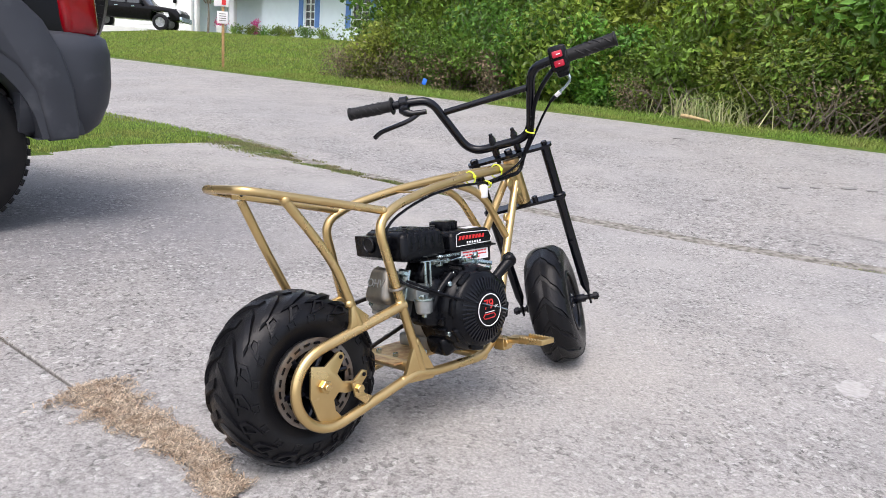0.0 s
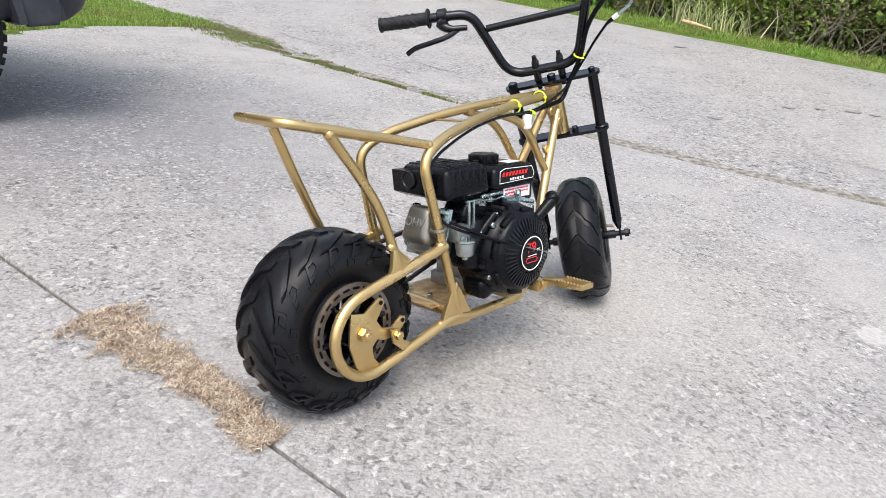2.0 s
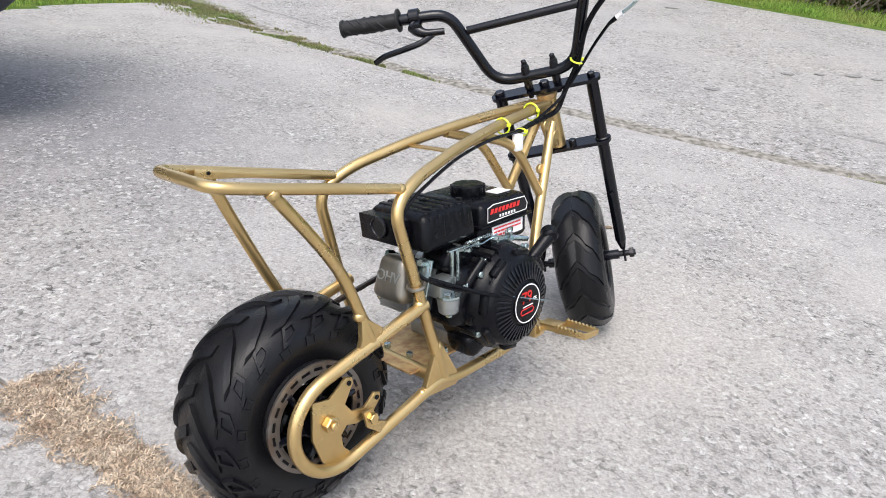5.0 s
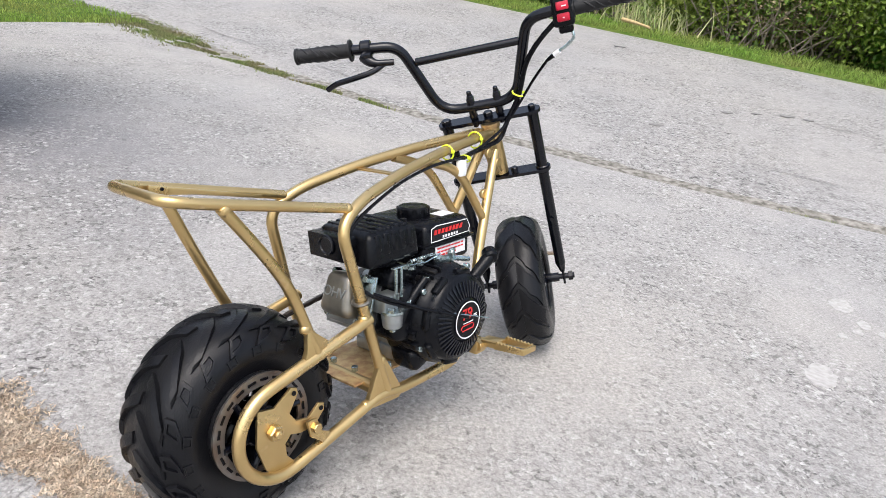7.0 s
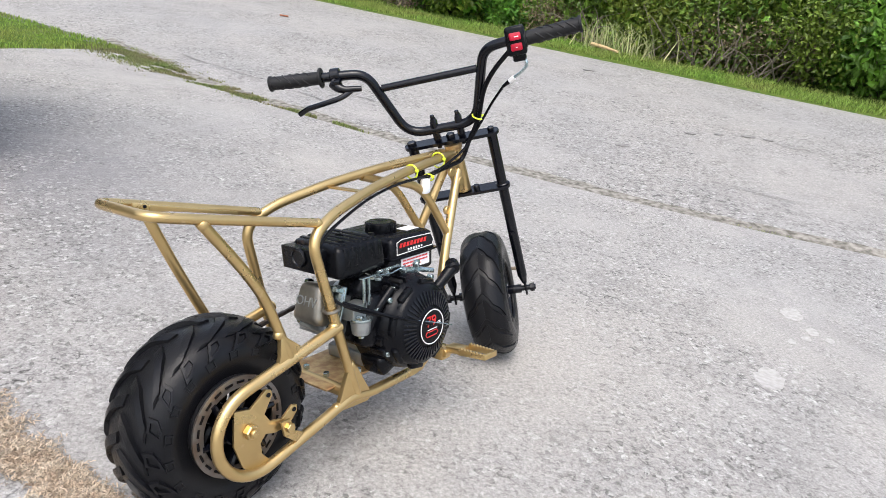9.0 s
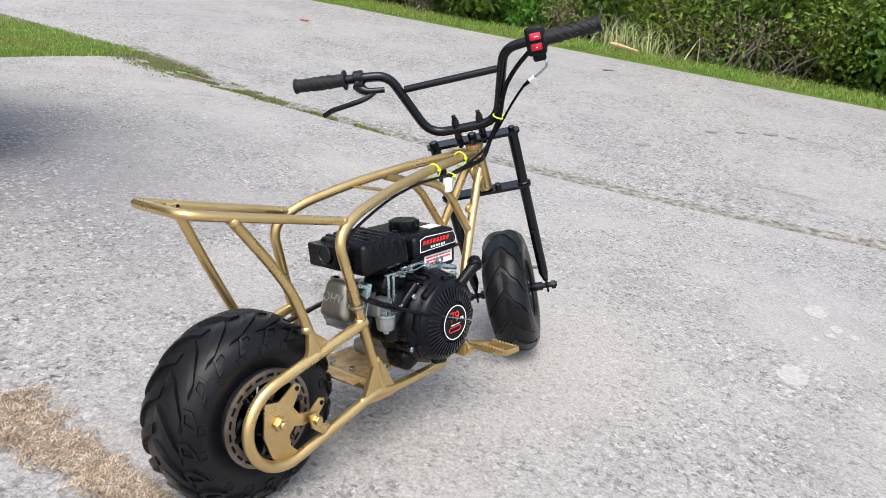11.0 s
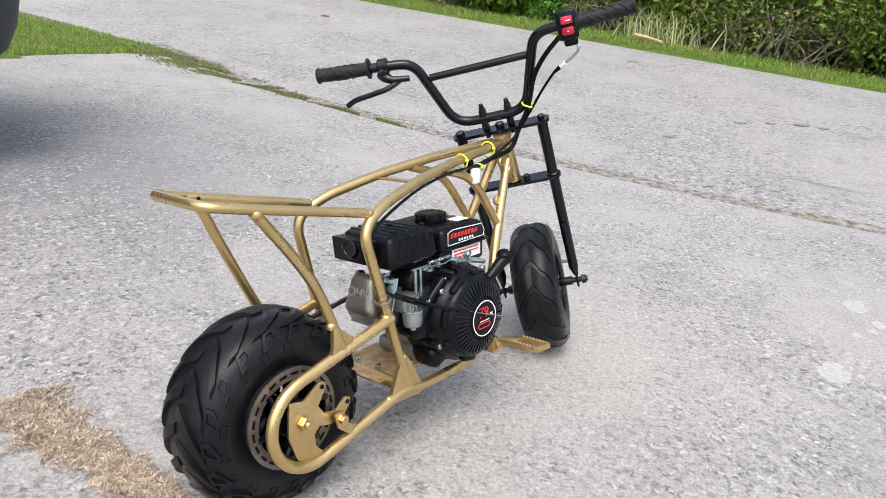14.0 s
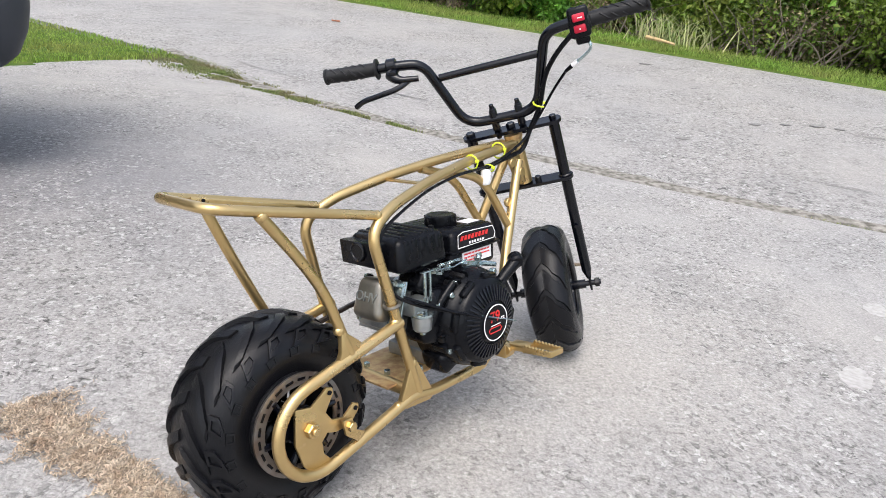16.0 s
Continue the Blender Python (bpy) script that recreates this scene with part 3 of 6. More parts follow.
def wheel(name, radius, half, rim, square, at, label):
    w = new(name)
    w.parent, w.matrix_basis = bike, at
    w["label"] = label
    prof = tyre_profile(radius, half, rim, square)
    bm = lathe(bmesh.new(), prof + [(rim - 0.004, -half * 0.72), (rim - 0.004, half * 0.72)], 72, True)
    bmesh.ops.recalc_face_normals(bm, faces=bm.faces[:])
    tyre = part("tyre", bm, M_RUBBER, w, "black balloon tyre", 50)
    for y in (-half * 0.80, half * 0.80):
        part("bead_ring", lathe(bmesh.new(), [(rim + 0.006 + 0.004 * math.cos(t), y + 0.005 * math.sin(t)) for t in [2 * math.pi * k / 8 for k in range(8)]], 56, True), M_RUBBER, tyre)
    lip = half * 0.74
    bm = lathe(bmesh.new(), [(rim + 0.002, lip), (rim + 0.002, lip - 0.006), (rim - 0.006, lip - 0.012), (rim - 0.020, 0.02), (rim - 0.020, -0.02), (rim - 0.006, -lip + 0.012), (rim + 0.002, -lip + 0.006), (rim + 0.002, -lip), (rim - 0.003, -lip), (rim - 0.011, -lip + 0.012), (rim - 0.026, -0.02), (rim - 0.026, 0.02), (rim - 0.011, lip - 0.012), (rim - 0.003, lip)], 56, True)
    bmesh.ops.recalc_face_normals(bm, faces=bm.faces[:])
    part("rim", bm, M_BLACK, w, "black steel rim")
    part("hub", drum(bmesh.new(), (0, -half * 0.8, 0), (0, half * 0.8, 0), 0.022, seg=20, bevel=0.003), M_BLACK, w)
    for k in range(6):
        a = 2 * math.pi * k / 6 + 0.3
        part("spoke", tube(bmesh.new(), [(0.018 * math.sin(a), 0, 0.018 * math.cos(a)), ((rim - 0.018) * math.sin(a + 0.2), 0, (rim - 0.018) * math.cos(a + 0.2))], 0.009, 8, 0), M_BLACK, w)
    return w, tyre


def on_tyre(prof, s, lift):
    """Point of the section at s (0 to 1), lifted off it."""
    k = min(max(s, 0), 1) * (len(prof) - 1)
    i = min(int(k), len(prof) - 2)
    t = k - i
    r, y = prof[i][0] + (prof[i + 1][0] - prof[i][0]) * t, prof[i][1] + (prof[i + 1][1] - prof[i][1]) * t
    dr, dy = prof[i + 1][0] - prof[i][0], prof[i + 1][1] - prof[i][1]
    d = math.hypot(dr, dy) or 1
    return r - dy / d * lift, y + dr / d * lift


def lug(prof, path, width, lift, taper=1.0):
    """A tread block that follows the tyre: path of (section place, angle), its width as an angle, its height."""
    bm = bmesh.new()
    fine = []
    for (s0, a0), (s1, a1) in zip(path, path[1:]):
        n = max(2, int(abs(s1 - s0) * 40))
        fine += [(s0 + (s1 - s0) * k / n, a0 + (a1 - a0) * k / n) for k in range(n)]
    fine.append(path[-1])
    rows = []
    for j, (s, a) in enumerate(fine):
        wd = width * (1 + (taper - 1) * j / (len(fine) - 1))
        hump = min(1.0, 0.55 + 3.5 * min(j, len(fine) - 1 - j) / len(fine))
        row = []
        for da, h in ((-0.5, -0.002), (-0.42, lift * hump), (0.42, lift * hump), (0.5, -0.002)):
            r, y = on_tyre(prof, s, h)
            ang = a + da * wd
            row.append(bm.verts.new((r * math.sin(ang), y, r * math.cos(ang))))
        rows.append(row)
    for a, b in zip(rows, rows[1:]):
        for k in range(3):
            bm.faces.new((a[k], a[k + 1], b[k + 1], b[k]))
    bm.faces.new(rows[0][::-1])
    bm.faces.new(rows[-1])
    bmesh.ops.recalc_face_normals(bm, faces=bm.faces[:])
    return bm


def tread(tyre, prof, count, path, width, lift, taper=1.0, offset=0.0, stagger=True):
    for side in (0, 1):
        p = path if side == 0 else [(1 - s, a) for s, a in path]
        first = part("tread_lug", lug(prof, p, width, lift, taper), M_RUBBER, tyre, sharp=30)
        half_step = math.pi / count if side and stagger else 0.0
        first.matrix_basis = Matrix.Rotation(offset + half_step, 4, "Y")
        for k in range(1, count):
            again(first, Matrix.Rotation(2 * math.pi * k / count + offset + half_step, 4, "Y"), tyre)


def hollow(tyre, prof, count, corners, lift, offset, inner=0.55):
    """Shoulder lugs with a sunk middle, all round both sides of the tyre; corners are (section place, angle)."""
    cs, ca = sum(c[0] for c in corners) / len(corners), sum(c[1] for c in corners) / len(corners)
    for side in (0, 1):
        bm = bmesh.new()
        rings = []
        for scale, h in ((1.06, -0.002), (1.0, lift), (inner, lift), (inner * 0.92, lift * 0.25)):
            ring_ = []
            for s0, a0 in corners:
                s1, ang = cs + (s0 - cs) * scale, ca + (a0 - ca) * scale
                r, y = on_tyre(prof, 1 - s1 if side else s1, h)
                ring_.append(bm.verts.new((r * math.sin(ang), y, r * math.cos(ang))))
            rings.append(ring_)
        n = len(corners)
        for p, q in zip(rings, rings[1:]):
            for k in range(n):
                bm.faces.new((p[k], p[(k + 1) % n], q[(k + 1) % n], q[k]))
        bm.faces.new(rings[-1])
        bmesh.ops.recalc_face_normals(bm, faces=bm.faces[:])
        first = part("shoulder_lug", bm, M_RUBBER, tyre, sharp=30)
        turn = offset + (math.pi / count if side else 0.0)
        first.matrix_basis = Matrix.Rotation(turn, 4, "Y")
        for k in range(1, count):
            again(first, Matrix.Rotation(2 * math.pi * k / count + turn, 4, "Y"), tyre)


RW = dict(radius=0.171, half=0.080, rim=0.079, square=0.62)
rear_wheel, rear_tyre = wheel("rear_wheel", at=Matrix.Translation((0.0, 0.0, 0.171)), label="fat knobbly rear wheel with brake disc", **RW)
rp = tyre_profile(RW["radius"], RW["half"], RW["rim"], RW["square"])
tread(rear_tyre, rp, 18, [(0.50, 0.34), (0.45, 0.25), (0.39, 0.12), (0.345, 0.0), (0.315, -0.10)], 0.125, 0.0075, 1.15)
hollow(rear_tyre, rp, 18, [(0.325, 0.10), (0.312, -0.045), (0.205, -0.155), (0.222, -0.02), (0.262, 0.09)], 0.0070, 0.0, 0.6)
hollow(rear_tyre, rp, 18, [(0.200, -0.07), (0.196, -0.205), (0.142, -0.21), (0.146, -0.075)], 0.0030, 0.0, 0.66)
disc = part("brake_disc", bmesh.new(), M_DISC, rear_wheel, "worn steel brake disc with slots")
bm = lathe(bmesh.new(), [(0.0905, -0.0745), (0.0905, -0.0785), (0.070, -0.0785), (0.070, -0.0745)], 64, True)
bmesh.ops.recalc_face_normals(bm, faces=bm.faces[:])
bm.to_mesh(disc.data)
bm.free()
slot = part("slot", block(bmesh.new(), (0, -0.0790, 0.0808), (0.0145, 0.001, 0.0042), 0.0), M_SATIN, disc)
slot.matrix_basis = Matrix.Rotation(0.1, 4, "Y")
for k in range(1, 22):
    again(slot, Matrix.Rotation(2 * math.pi * k / 22 + 0.1, 4, "Y"), disc)
for k in range(6):
    a = 2 * math.pi * k / 6
    part("disc_arm", tube(bmesh.new(), [(0.028 * math.sin(a), -0.076, 0.028 * math.cos(a)), (0.074 * math.sin(a + 0.35), -0.0765, 0.074 * math.cos(a + 0.35))], 0.006, 8, 0), M_BLACK, disc)
part("disc_hub", drum(bmesh.new(), (0, -0.060, 0), (0, -0.082, 0), 0.034, seg=24, bevel=0.003), M_BLACK, disc)
part("sprocket", drum(bmesh.new(), (0, 0.070, 0), (0, 0.074, 0), 0.080, seg=48), M_RUST, rear_wheel, "rear chain sprocket")

FW = dict(radius=0.169, half=0.064, rim=0.079, square=0.62)
FRONT = TURNED @ Matrix.Translation((0.0, 0.0, -0.476)) @ Matrix.Rotation(0.2, 4, "Y")
front_wheel, front_tyre = wheel("front_wheel", at=FRONT, label="narrower front wheel with a chevron road tread", **FW)
fp = tyre_profile(FW["radius"], FW["half"], FW["rim"], FW["square"])
tread(front_tyre, fp, 16, [(0.497, 0.20), (0.470, 0.13), (0.440, 0.03), (0.405, -0.01), (0.365, -0.045), (0.325, -0.12), (0.285, -0.22), (0.245, -0.26)], 0.335, 0.0040, 1.02, stagger=False)
part("axle", drum(bmesh.new(), (0, -0.128, 0), (0, 0.128, 0), 0.0075, seg=14), M_BLACK, front_wheel, "black front axle bolt")
for s in (-1, 1):
    part("axle_nut", drum(bmesh.new(), (0, s * 0.112, 0), (0, s * 0.124, 0), 0.0125, seg=6, bevel=0.001), M_BLACK, front_wheel)
    part("spacer", drum(bmesh.new(), (0, s * 0.045, 0), (0, s * 0.088, 0), 0.012, seg=16), M_BLACK, front_wheel)

# ---- fork and bars, in the frame of the steering ----
fork = new("fork")
fork.parent, fork.matrix_basis = bike, TURNED
fork["label"] = "black steel fork with two flat yokes"


def yoke(z, reach):
    outline = []
    for s in (1, -1):
        for k in range(9):
            a = -math.pi / 2 + math.pi * k / 8
            outline.append((s * 0.019 * math.sin(a) * 1.0, s * (reach + 0.019 * math.cos(a))) if s == 1 else (0.019 * math.sin(-a), -(reach + 0.019 * math.cos(a))))
    bm = bmesh.new()
    a = [bm.verts.new((x, y, z - 0.004)) for x, y in outline]
    b = [bm.verts.new((x, y, z + 0.004)) for x, y in outline]
    n = len(outline)
    bm.faces.new(a[::-1])
    bm.faces.new(b)
    for i in range(n):
        bm.faces.new((a[i], a[(i + 1) % n], b[(i + 1) % n], b[i]))
    bmesh.ops.recalc_face_normals(bm, faces=bm.faces[:])
    return bm


part("yoke", yoke(0.0, 0.098), M_BLACK, fork)
part("yoke", yoke(-0.148, 0.098), M_BLACK, fork)
for s in (-1, 1):
    leg = part("leg", tube(bmesh.new(), [(0, s * 0.098, 0.0), (0, s * 0.098, -0.43)], 0.0128, 18, 0), M_BLACK, fork)
    bm = bmesh.new()
    for r0, r1, z0, z1 in ((0.0128, 0.006, -0.43, -0.458),):
        drum(bm, (0, s * 0.098, z0), (0, s * 0.100, z1), r0, r1, 16)
    block(bm, (0, s * 0.101, -0.474), (0.022, 0.006, 0.040), 0.002)
    part("fork_end", bm, M_BLACK, leg)
    part("bolt", drum(bmesh.new(), (0, s * 0.098, 0.004), (0, s * 0.098, 0.013), 0.011 if s > 0 else 0.008, seg=6, bevel=0.001), M_BLACK, leg)
    part("collar", drum(bmesh.new(), (0, s * 0.098, -0.157), (0, s * 0.098, -0.139), 0.016, seg=18, bevel=0.002), M_BLACK, leg)
    part("screw", drum(bmesh.new(), (-0.011, s * 0.098, -0.285), (-0.018, s * 0.098, -0.285), 0.005, seg=8), M_BLACK, leg)
    part("riser_clamp", block(block(bmesh.new(), (0, s * 0.030 + 0.002, 0.031), (0.022, 0.017, 0.052), 0.004), (0.0, s * 0.030 + 0.002, 0.056), (0.018, 0.013, 0.012), 0.003), M_BLACK, fork)
    part("clamp_bolt", drum(bmesh.new(), (0, s * 0.030 + 0.002, 0.058), (0, s * 0.030 + 0.002, 0.070), 0.0055, seg=10, bevel=0.001), M_BLACK, fork)
    part("clamp_foot", drum(bmesh.new(), (0, s * 0.030 + 0.002, -0.004), (0, s * 0.030 + 0.002, -0.016), 0.006, seg=10, bevel=0.001), M_BLACK, fork)
part("stem_bolt", drum(bmesh.new(), (0, 0.0, 0.004), (0, 0.0, 0.016), 0.0105, seg=6, bevel=0.0015), M_BLACK, fork)
part("stop_bolt", drum(bmesh.new(), (-0.012, -0.034, -0.144), (-0.012, -0.034, -0.128), 0.008, seg=8, bevel=0.001), M_BLACK, fork)
part("bearing_cup", drum(bmesh.new(), (0, 0, -0.010), (0, 0, -0.022), 0.022, seg=20), M_GOLD_BARE, fork)

bars = new("handlebar")
bars.parent, bars.matrix_basis = bike, TURNED
bars["label"] = "black steel handlebar with a crossbar"
OFF = 0.014
bar_l = [(-0.040, 0.352, 0.236), (-0.036, 0.200, 0.220), (-0.022, 0.138, 0.208), (0.0, 0.085, 0.034)]
pts = [(x, y + OFF, z) for x, y, z in bar_l] + [(x - 0.004, OFF - y * 0.985, z - 0.016 * smooth(0.15, 0.34, y)) for x, y, z in bar_l[::-1]]
part("bar", tube(bmesh.new(), pts, 0.0112, 16, 0.045), M_BLACK, bars)
part("crossbar", tube(bmesh.new(), [(-0.013, 0.112 + OFF, 0.163), (-0.013, OFF - 0.112, 0.163)], 0.0085, 14, 0), M_BLACK, bars)


def grip(s):
    """A ribbed rubber grip with a flange and slanting grooves."""
    e0, e1 = Vector((-0.0375, OFF + s * 0.238, 0.2245)), Vector((-0.0405, OFF + s * 0.356, 0.2365))
    if s < 0:
        e0, e1 = Vector((-0.0415, OFF - 0.232, 0.2145)), Vector((-0.0445, OFF - 0.350, 0.2205))
    d = (e1 - e0).normalized()
    g = part("grip", drum(bmesh.new(), e0, e1, 0.0152, seg=20, bevel=0.002), M_GRIP, bars, "black rubber grip with slanted grooves")
    part("flange", drum(bmesh.new(), e0 - d * 0.004, e0 + d * 0.001, 0.023 if s > 0 else 0.019, seg=22, bevel=0.001), M_GRIP, g)
    part("end_ring", drum(bmesh.new(), e1 - d * 0.005, e1 + d * 0.001, 0.0178, seg=20, bevel=0.001), M_GRIP, g)
    for k in range(4):
        for a0 in (0.0, 1.6, 3.2, 4.8):
            pts_ = []
            for j in range(6):
                t, a = 0.022 + 0.022 * k + 0.0035 * j, a0 + 0.4 * k + 0.23 * j
                side = d.orthogonal().normalized()
                other = d.cross(side)
                pts_.append(e0 + d * t + (side * math.cos(a) + other * math.sin(a)) * 0.0148)
            part("rib", tube(bmesh.new(), pts_, 0.0022, 6, 0), M_GRIP, g)


grip(1)
grip(-1)
# brake lever on the left
lever = part("brake_lever", tube(bmesh.new(), [(-0.055, 0.178, 0.190), (-0.078, 0.205, 0.182), (-0.088, 0.250, 0.180), (-0.086, 0.290, 0.176), (-0.080, 0.312, 0.165)], 0.0062, 10, 0.03), M_BLACK, bars, "black brake lever")
bm = bmesh.new()
drum(bm, (-0.036, 0.206, 0.2215), (-0.037, 0.228, 0.2235), 0.0165, seg=18, bevel=0.002)
block(bm, (-0.052, 0.212, 0.212), (0.032, 0.018, 0.014), 0.004)
tube(bm, [(-0.050, 0.222, 0.210), (-0.066, 0.205, 0.196), (-0.060, 0.160, 0.188)], 0.0135, 12, 0.020, r2=0.0065)
part("lever_perch", bm, M_BLACK, lever)
# switch box on the right
switch = part("switch_box", block(bmesh.new(), (-0.040, -0.196, 0.214), (0.040, 0.043, 0.062), 0.007, Matrix.Rotation(0.25, 4, "Y"), 3), M_SATIN, bars, "black switch box with two red switches")
bm = block(bmesh.new(), (-0.0415, -0.198, 0.180), (0.034, 0.030, 0.018), 0.006)
part("cable_outlet", bm, M_SATIN, switch)
for dz, turn in ((0.0135, 0.2), (-0.0095, -0.2)):
    rocker = part("switch_rocker", block(bmesh.new(), (-0.0625, -0.196, 0.216 + dz), (0.009, 0.025, 0.0160), 0.003, Matrix.Rotation(0.25, 4, "Y") @ Matrix.Rotation(turn, 4, "Z")), M_RED, switch, "red rocker switch")
    part("frame_ring", block(bmesh.new(), (-0.0595, -0.196, 0.216 + dz), (0.004, 0.031, 0.0215), 0.001, Matrix.Rotation(0.25, 4, "Y")), M_SATIN, rocker)
    part("mark", block(bmesh.new(), (-0.0672, -0.199, 0.2165 + dz), (0.0006, 0.009, 0.0022), 0.0, Matrix.Rotation(0.25, 4, "Y")), M_WHITE, rocker)
part("cable_elbow", tube(bmesh.new(), [(-0.045, -0.208, 0.176), (-0.052, -0.212, 0.160), (-0.050, -0.196, 0.146), (-0.046, -0.178, 0.136)], 0.0032, 8, 0.012), M_STEEL, switch, "bright bent cable elbow")
part("adjuster", drum(bmesh.new(), (-0.046, -0.178, 0.136), (-0.044, -0.166, 0.129), 0.0055, seg=8), M_WHITE, switch)
part("boot", drum(bmesh.new(), (-0.044, -0.166, 0.129), (-0.041, -0.150, 0.119), 0.0052, 0.0035, seg=10), M_SATIN, switch)
# cables
cable = new("control_cable")
cable.parent, cable["label"] = bike, "black throttle cable and wiring sleeve"
S = lambda x, y, z: tuple(TURNED @ Vector((x, y, z)))
part("throttle_cable", tube(bmesh.new(), [S(-0.041, -0.150, 0.119), S(-0.034, -0.118, 0.085), S(-0.026, -0.075, 0.030), S(-0.030, -0.030, -0.020), (0.630, -0.036, 0.552), (0.560, -0.048, 0.540), (0.44, -0.058, 0.536), (0.34, -0.070, 0.520), (0.262, -0.086, 0.499), (0.212, -0.088, 0.476), (0.190, -0.080, 0.445), (0.196, -0.080, 0.40), (0.212, -0.088, 0.345), (0.240, -0.128, 0.324), (0.335, -0.170, 0.290)], 0.0032, 8, 0.04), M_SATIN, cable)
part("wiring_sleeve", tube(bmesh.new(), [S(-0.048, -0.178, 0.196), S(-0.044, -0.140, 0.165), S(-0.030, -0.105, 0.120), S(-0.022, -0.078, 0.045), S(-0.026, -0.042, -0.004), S(-0.030, -0.020, -0.045), (0.60, -0.030, 0.540), (0.555, -0.040, 0.535)], 0.0055, 10, 0.03), M_SATIN, cable)
part("inner_wire", tube(bmesh.new(), [(0.335, -0.170, 0.290), (0.42, -0.194, 0.262), (0.450, -0.196, 0.250)], 0.0012, 6, 0.0), M_STEEL, cable)
part("cable_sheath", tube(bmesh.new(), [(0.215, -0.118, 0.345), (0.30, -0.158, 0.303), (0.395, -0.188, 0.266)], 0.0030, 8, 0.0), M_SATIN, cable)
part("connector", block(bmesh.new(), (0.540, -0.052, 0.518), (0.021, 0.016, 0.034), 0.005), M_CLEAR, cable, "cloudy white plug")


def ring(centre, axis, r, thick, name="zip_tie"):
    c, d = Vector(centre), Vector(axis).normalized()
    a = d.orthogonal().normalized()
    b = d.cross(a)
    bm = tube(bmesh.new(), [c + (a * math.cos(t) + b * math.sin(t)) * r for t in [2 * math.pi * k / 20 for k in range(20)]], thick, 6, 0, closed=True)
    tie = part(name, bm, M_YELLOW, bike, "neon yellow zip tie")
    part("tie_head", block(bmesh.new(), c + Vector((0, -1, 0.2)) * r, (0.007, 0.006, 0.006), 0.001), M_YELLOW, tie)


ring((0.505, -0.042, 0.553), (1, 0.1, 0.1), 0.0155, 0.0019)
ring((0.625, -0.022, 0.566), (1, 0.1, 0.05), 0.0175, 0.0019)
ring((0.560, -0.046, 0.535), (0.6, 0.3, 0.6), 0.011, 0.0018)
ring(S(-0.020, -0.078, 0.052), (stem + left_s * -0.5), 0.014, 0.0020)
clampring = part("hose_clamp", tube(bmesh.new(), [(0.205 + 0.0145 * math.cos(t), -0.0965 + 0.0145 * math.sin(t), 0.330 + 0.003 * math.cos(t)) for t in [2 * math.pi * k / 20 for k in range(20)]], 0.0035, 6, 0, closed=True), M_COVER, bike, "dull metal cable clip round the tube")

# ---- engine ----
engine = new("engine")
engine.parent = bike
engine["label"] = "small black single-cylinder petrol engine"
crank = part("crankcase", block(block(bmesh.new(), (0.395, -0.010, 0.250), (0.130, 0.110, 0.160), 0.018, None, 3), (0.388, -0.01, 0.175), (0.13, 0.12, 0.030), 0.006), M_ALU, engine, "cast aluminium crankcase")
part("cylinder", block(bmesh.new(), (0.270, -0.030, 0.292), (0.110, 0.080, 0.080), 0.010, Matrix.Rotation(0.35, 4, "Y")), M_ALU, engine)
fins = part("cooling_fin", block(bmesh.new(), (0, 0, 0), (0.006, 0.090, 0.088), 0.001), M_ALU, engine, at=pose(0.240, -0.025, 0.300, 0, 20, 0))
for k in range(1, 5):
    again(fins, pose(0.240 + 0.014 * k, -0.025, 0.300 - 0.005 * k, 0, 20, 0))
CX, CZ = 0.400, 0.262
cowl = part("fan_cowl", bmesh.new(), M_SATIN, engine, "black fan cowl")
bm = bmesh.new()
prof = [(0.000, -0.160), (0.070, -0.158), (0.088, -0.150), (0.098, -0.135), (0.104, -0.100), (0.106, -0.060), (0.100, -0.055), (0.0, -0.055)]
lathe(bm, prof, 48)
bmesh.ops.translate(bm, verts=bm.verts[:], vec=(CX, 0, CZ - 0.004))
block(bm, (CX - 0.085, -0.090, CZ + 0.018), (0.090, 0.070, 0.110), 0.018, Matrix.Rotation(0.25, 4, "Y"), 3)
block(bm, (CX - 0.045, -0.090, CZ - 0.072), (0.09, 0.065, 0.05), 0.015, Matrix.Rotation(-0.35, 4, "Y"), 3)
bmesh.ops.recalc_face_normals(bm, faces=bm.faces[:])
bm.to_mesh(cowl.data)
bm.free()
cowl.data.polygons.foreach_set("use_smooth", [True] * len(cowl.data.polygons))
cowl.data.set_sharp_from_angle(angle=radians(40))
starter = part("recoil_starter", bmesh.new(), M_SATIN, engine, "black ribbed starter cover")
bm = bmesh.new()
lathe(bm, [(0.0, -0.180), (0.038, -0.180), (0.041, -0.177), (0.080, -0.166), (0.086, -0.160), (0.089, -0.145)], 56)
bmesh.ops.translate(bm, verts=bm.verts[:], vec=(CX, 0, CZ - 0.004))
bmesh.ops.recalc_face_normals(bm, faces=bm.faces[:])
bm.to_mesh(starter.data)
bm.free()
starter.data.polygons.foreach_set("use_smooth", [True] * len(starter.data.polygons))
rib = part("rib", block(bmesh.new(), (0, -0.1722, 0.0590), (0.0042, 0.0050, 0.032), 0.001, Matrix.Rotation(-0.27, 4, "X")), M_BLACK, starter, at=Matrix.Translation((CX, 0, CZ - 0.004)))
for k in range(1, 44):
    again(rib, Matrix.Translation((CX, 0, CZ - 0.004)) @ Matrix.Rotation(2 * math.pi * k / 44, 4, "Y"))
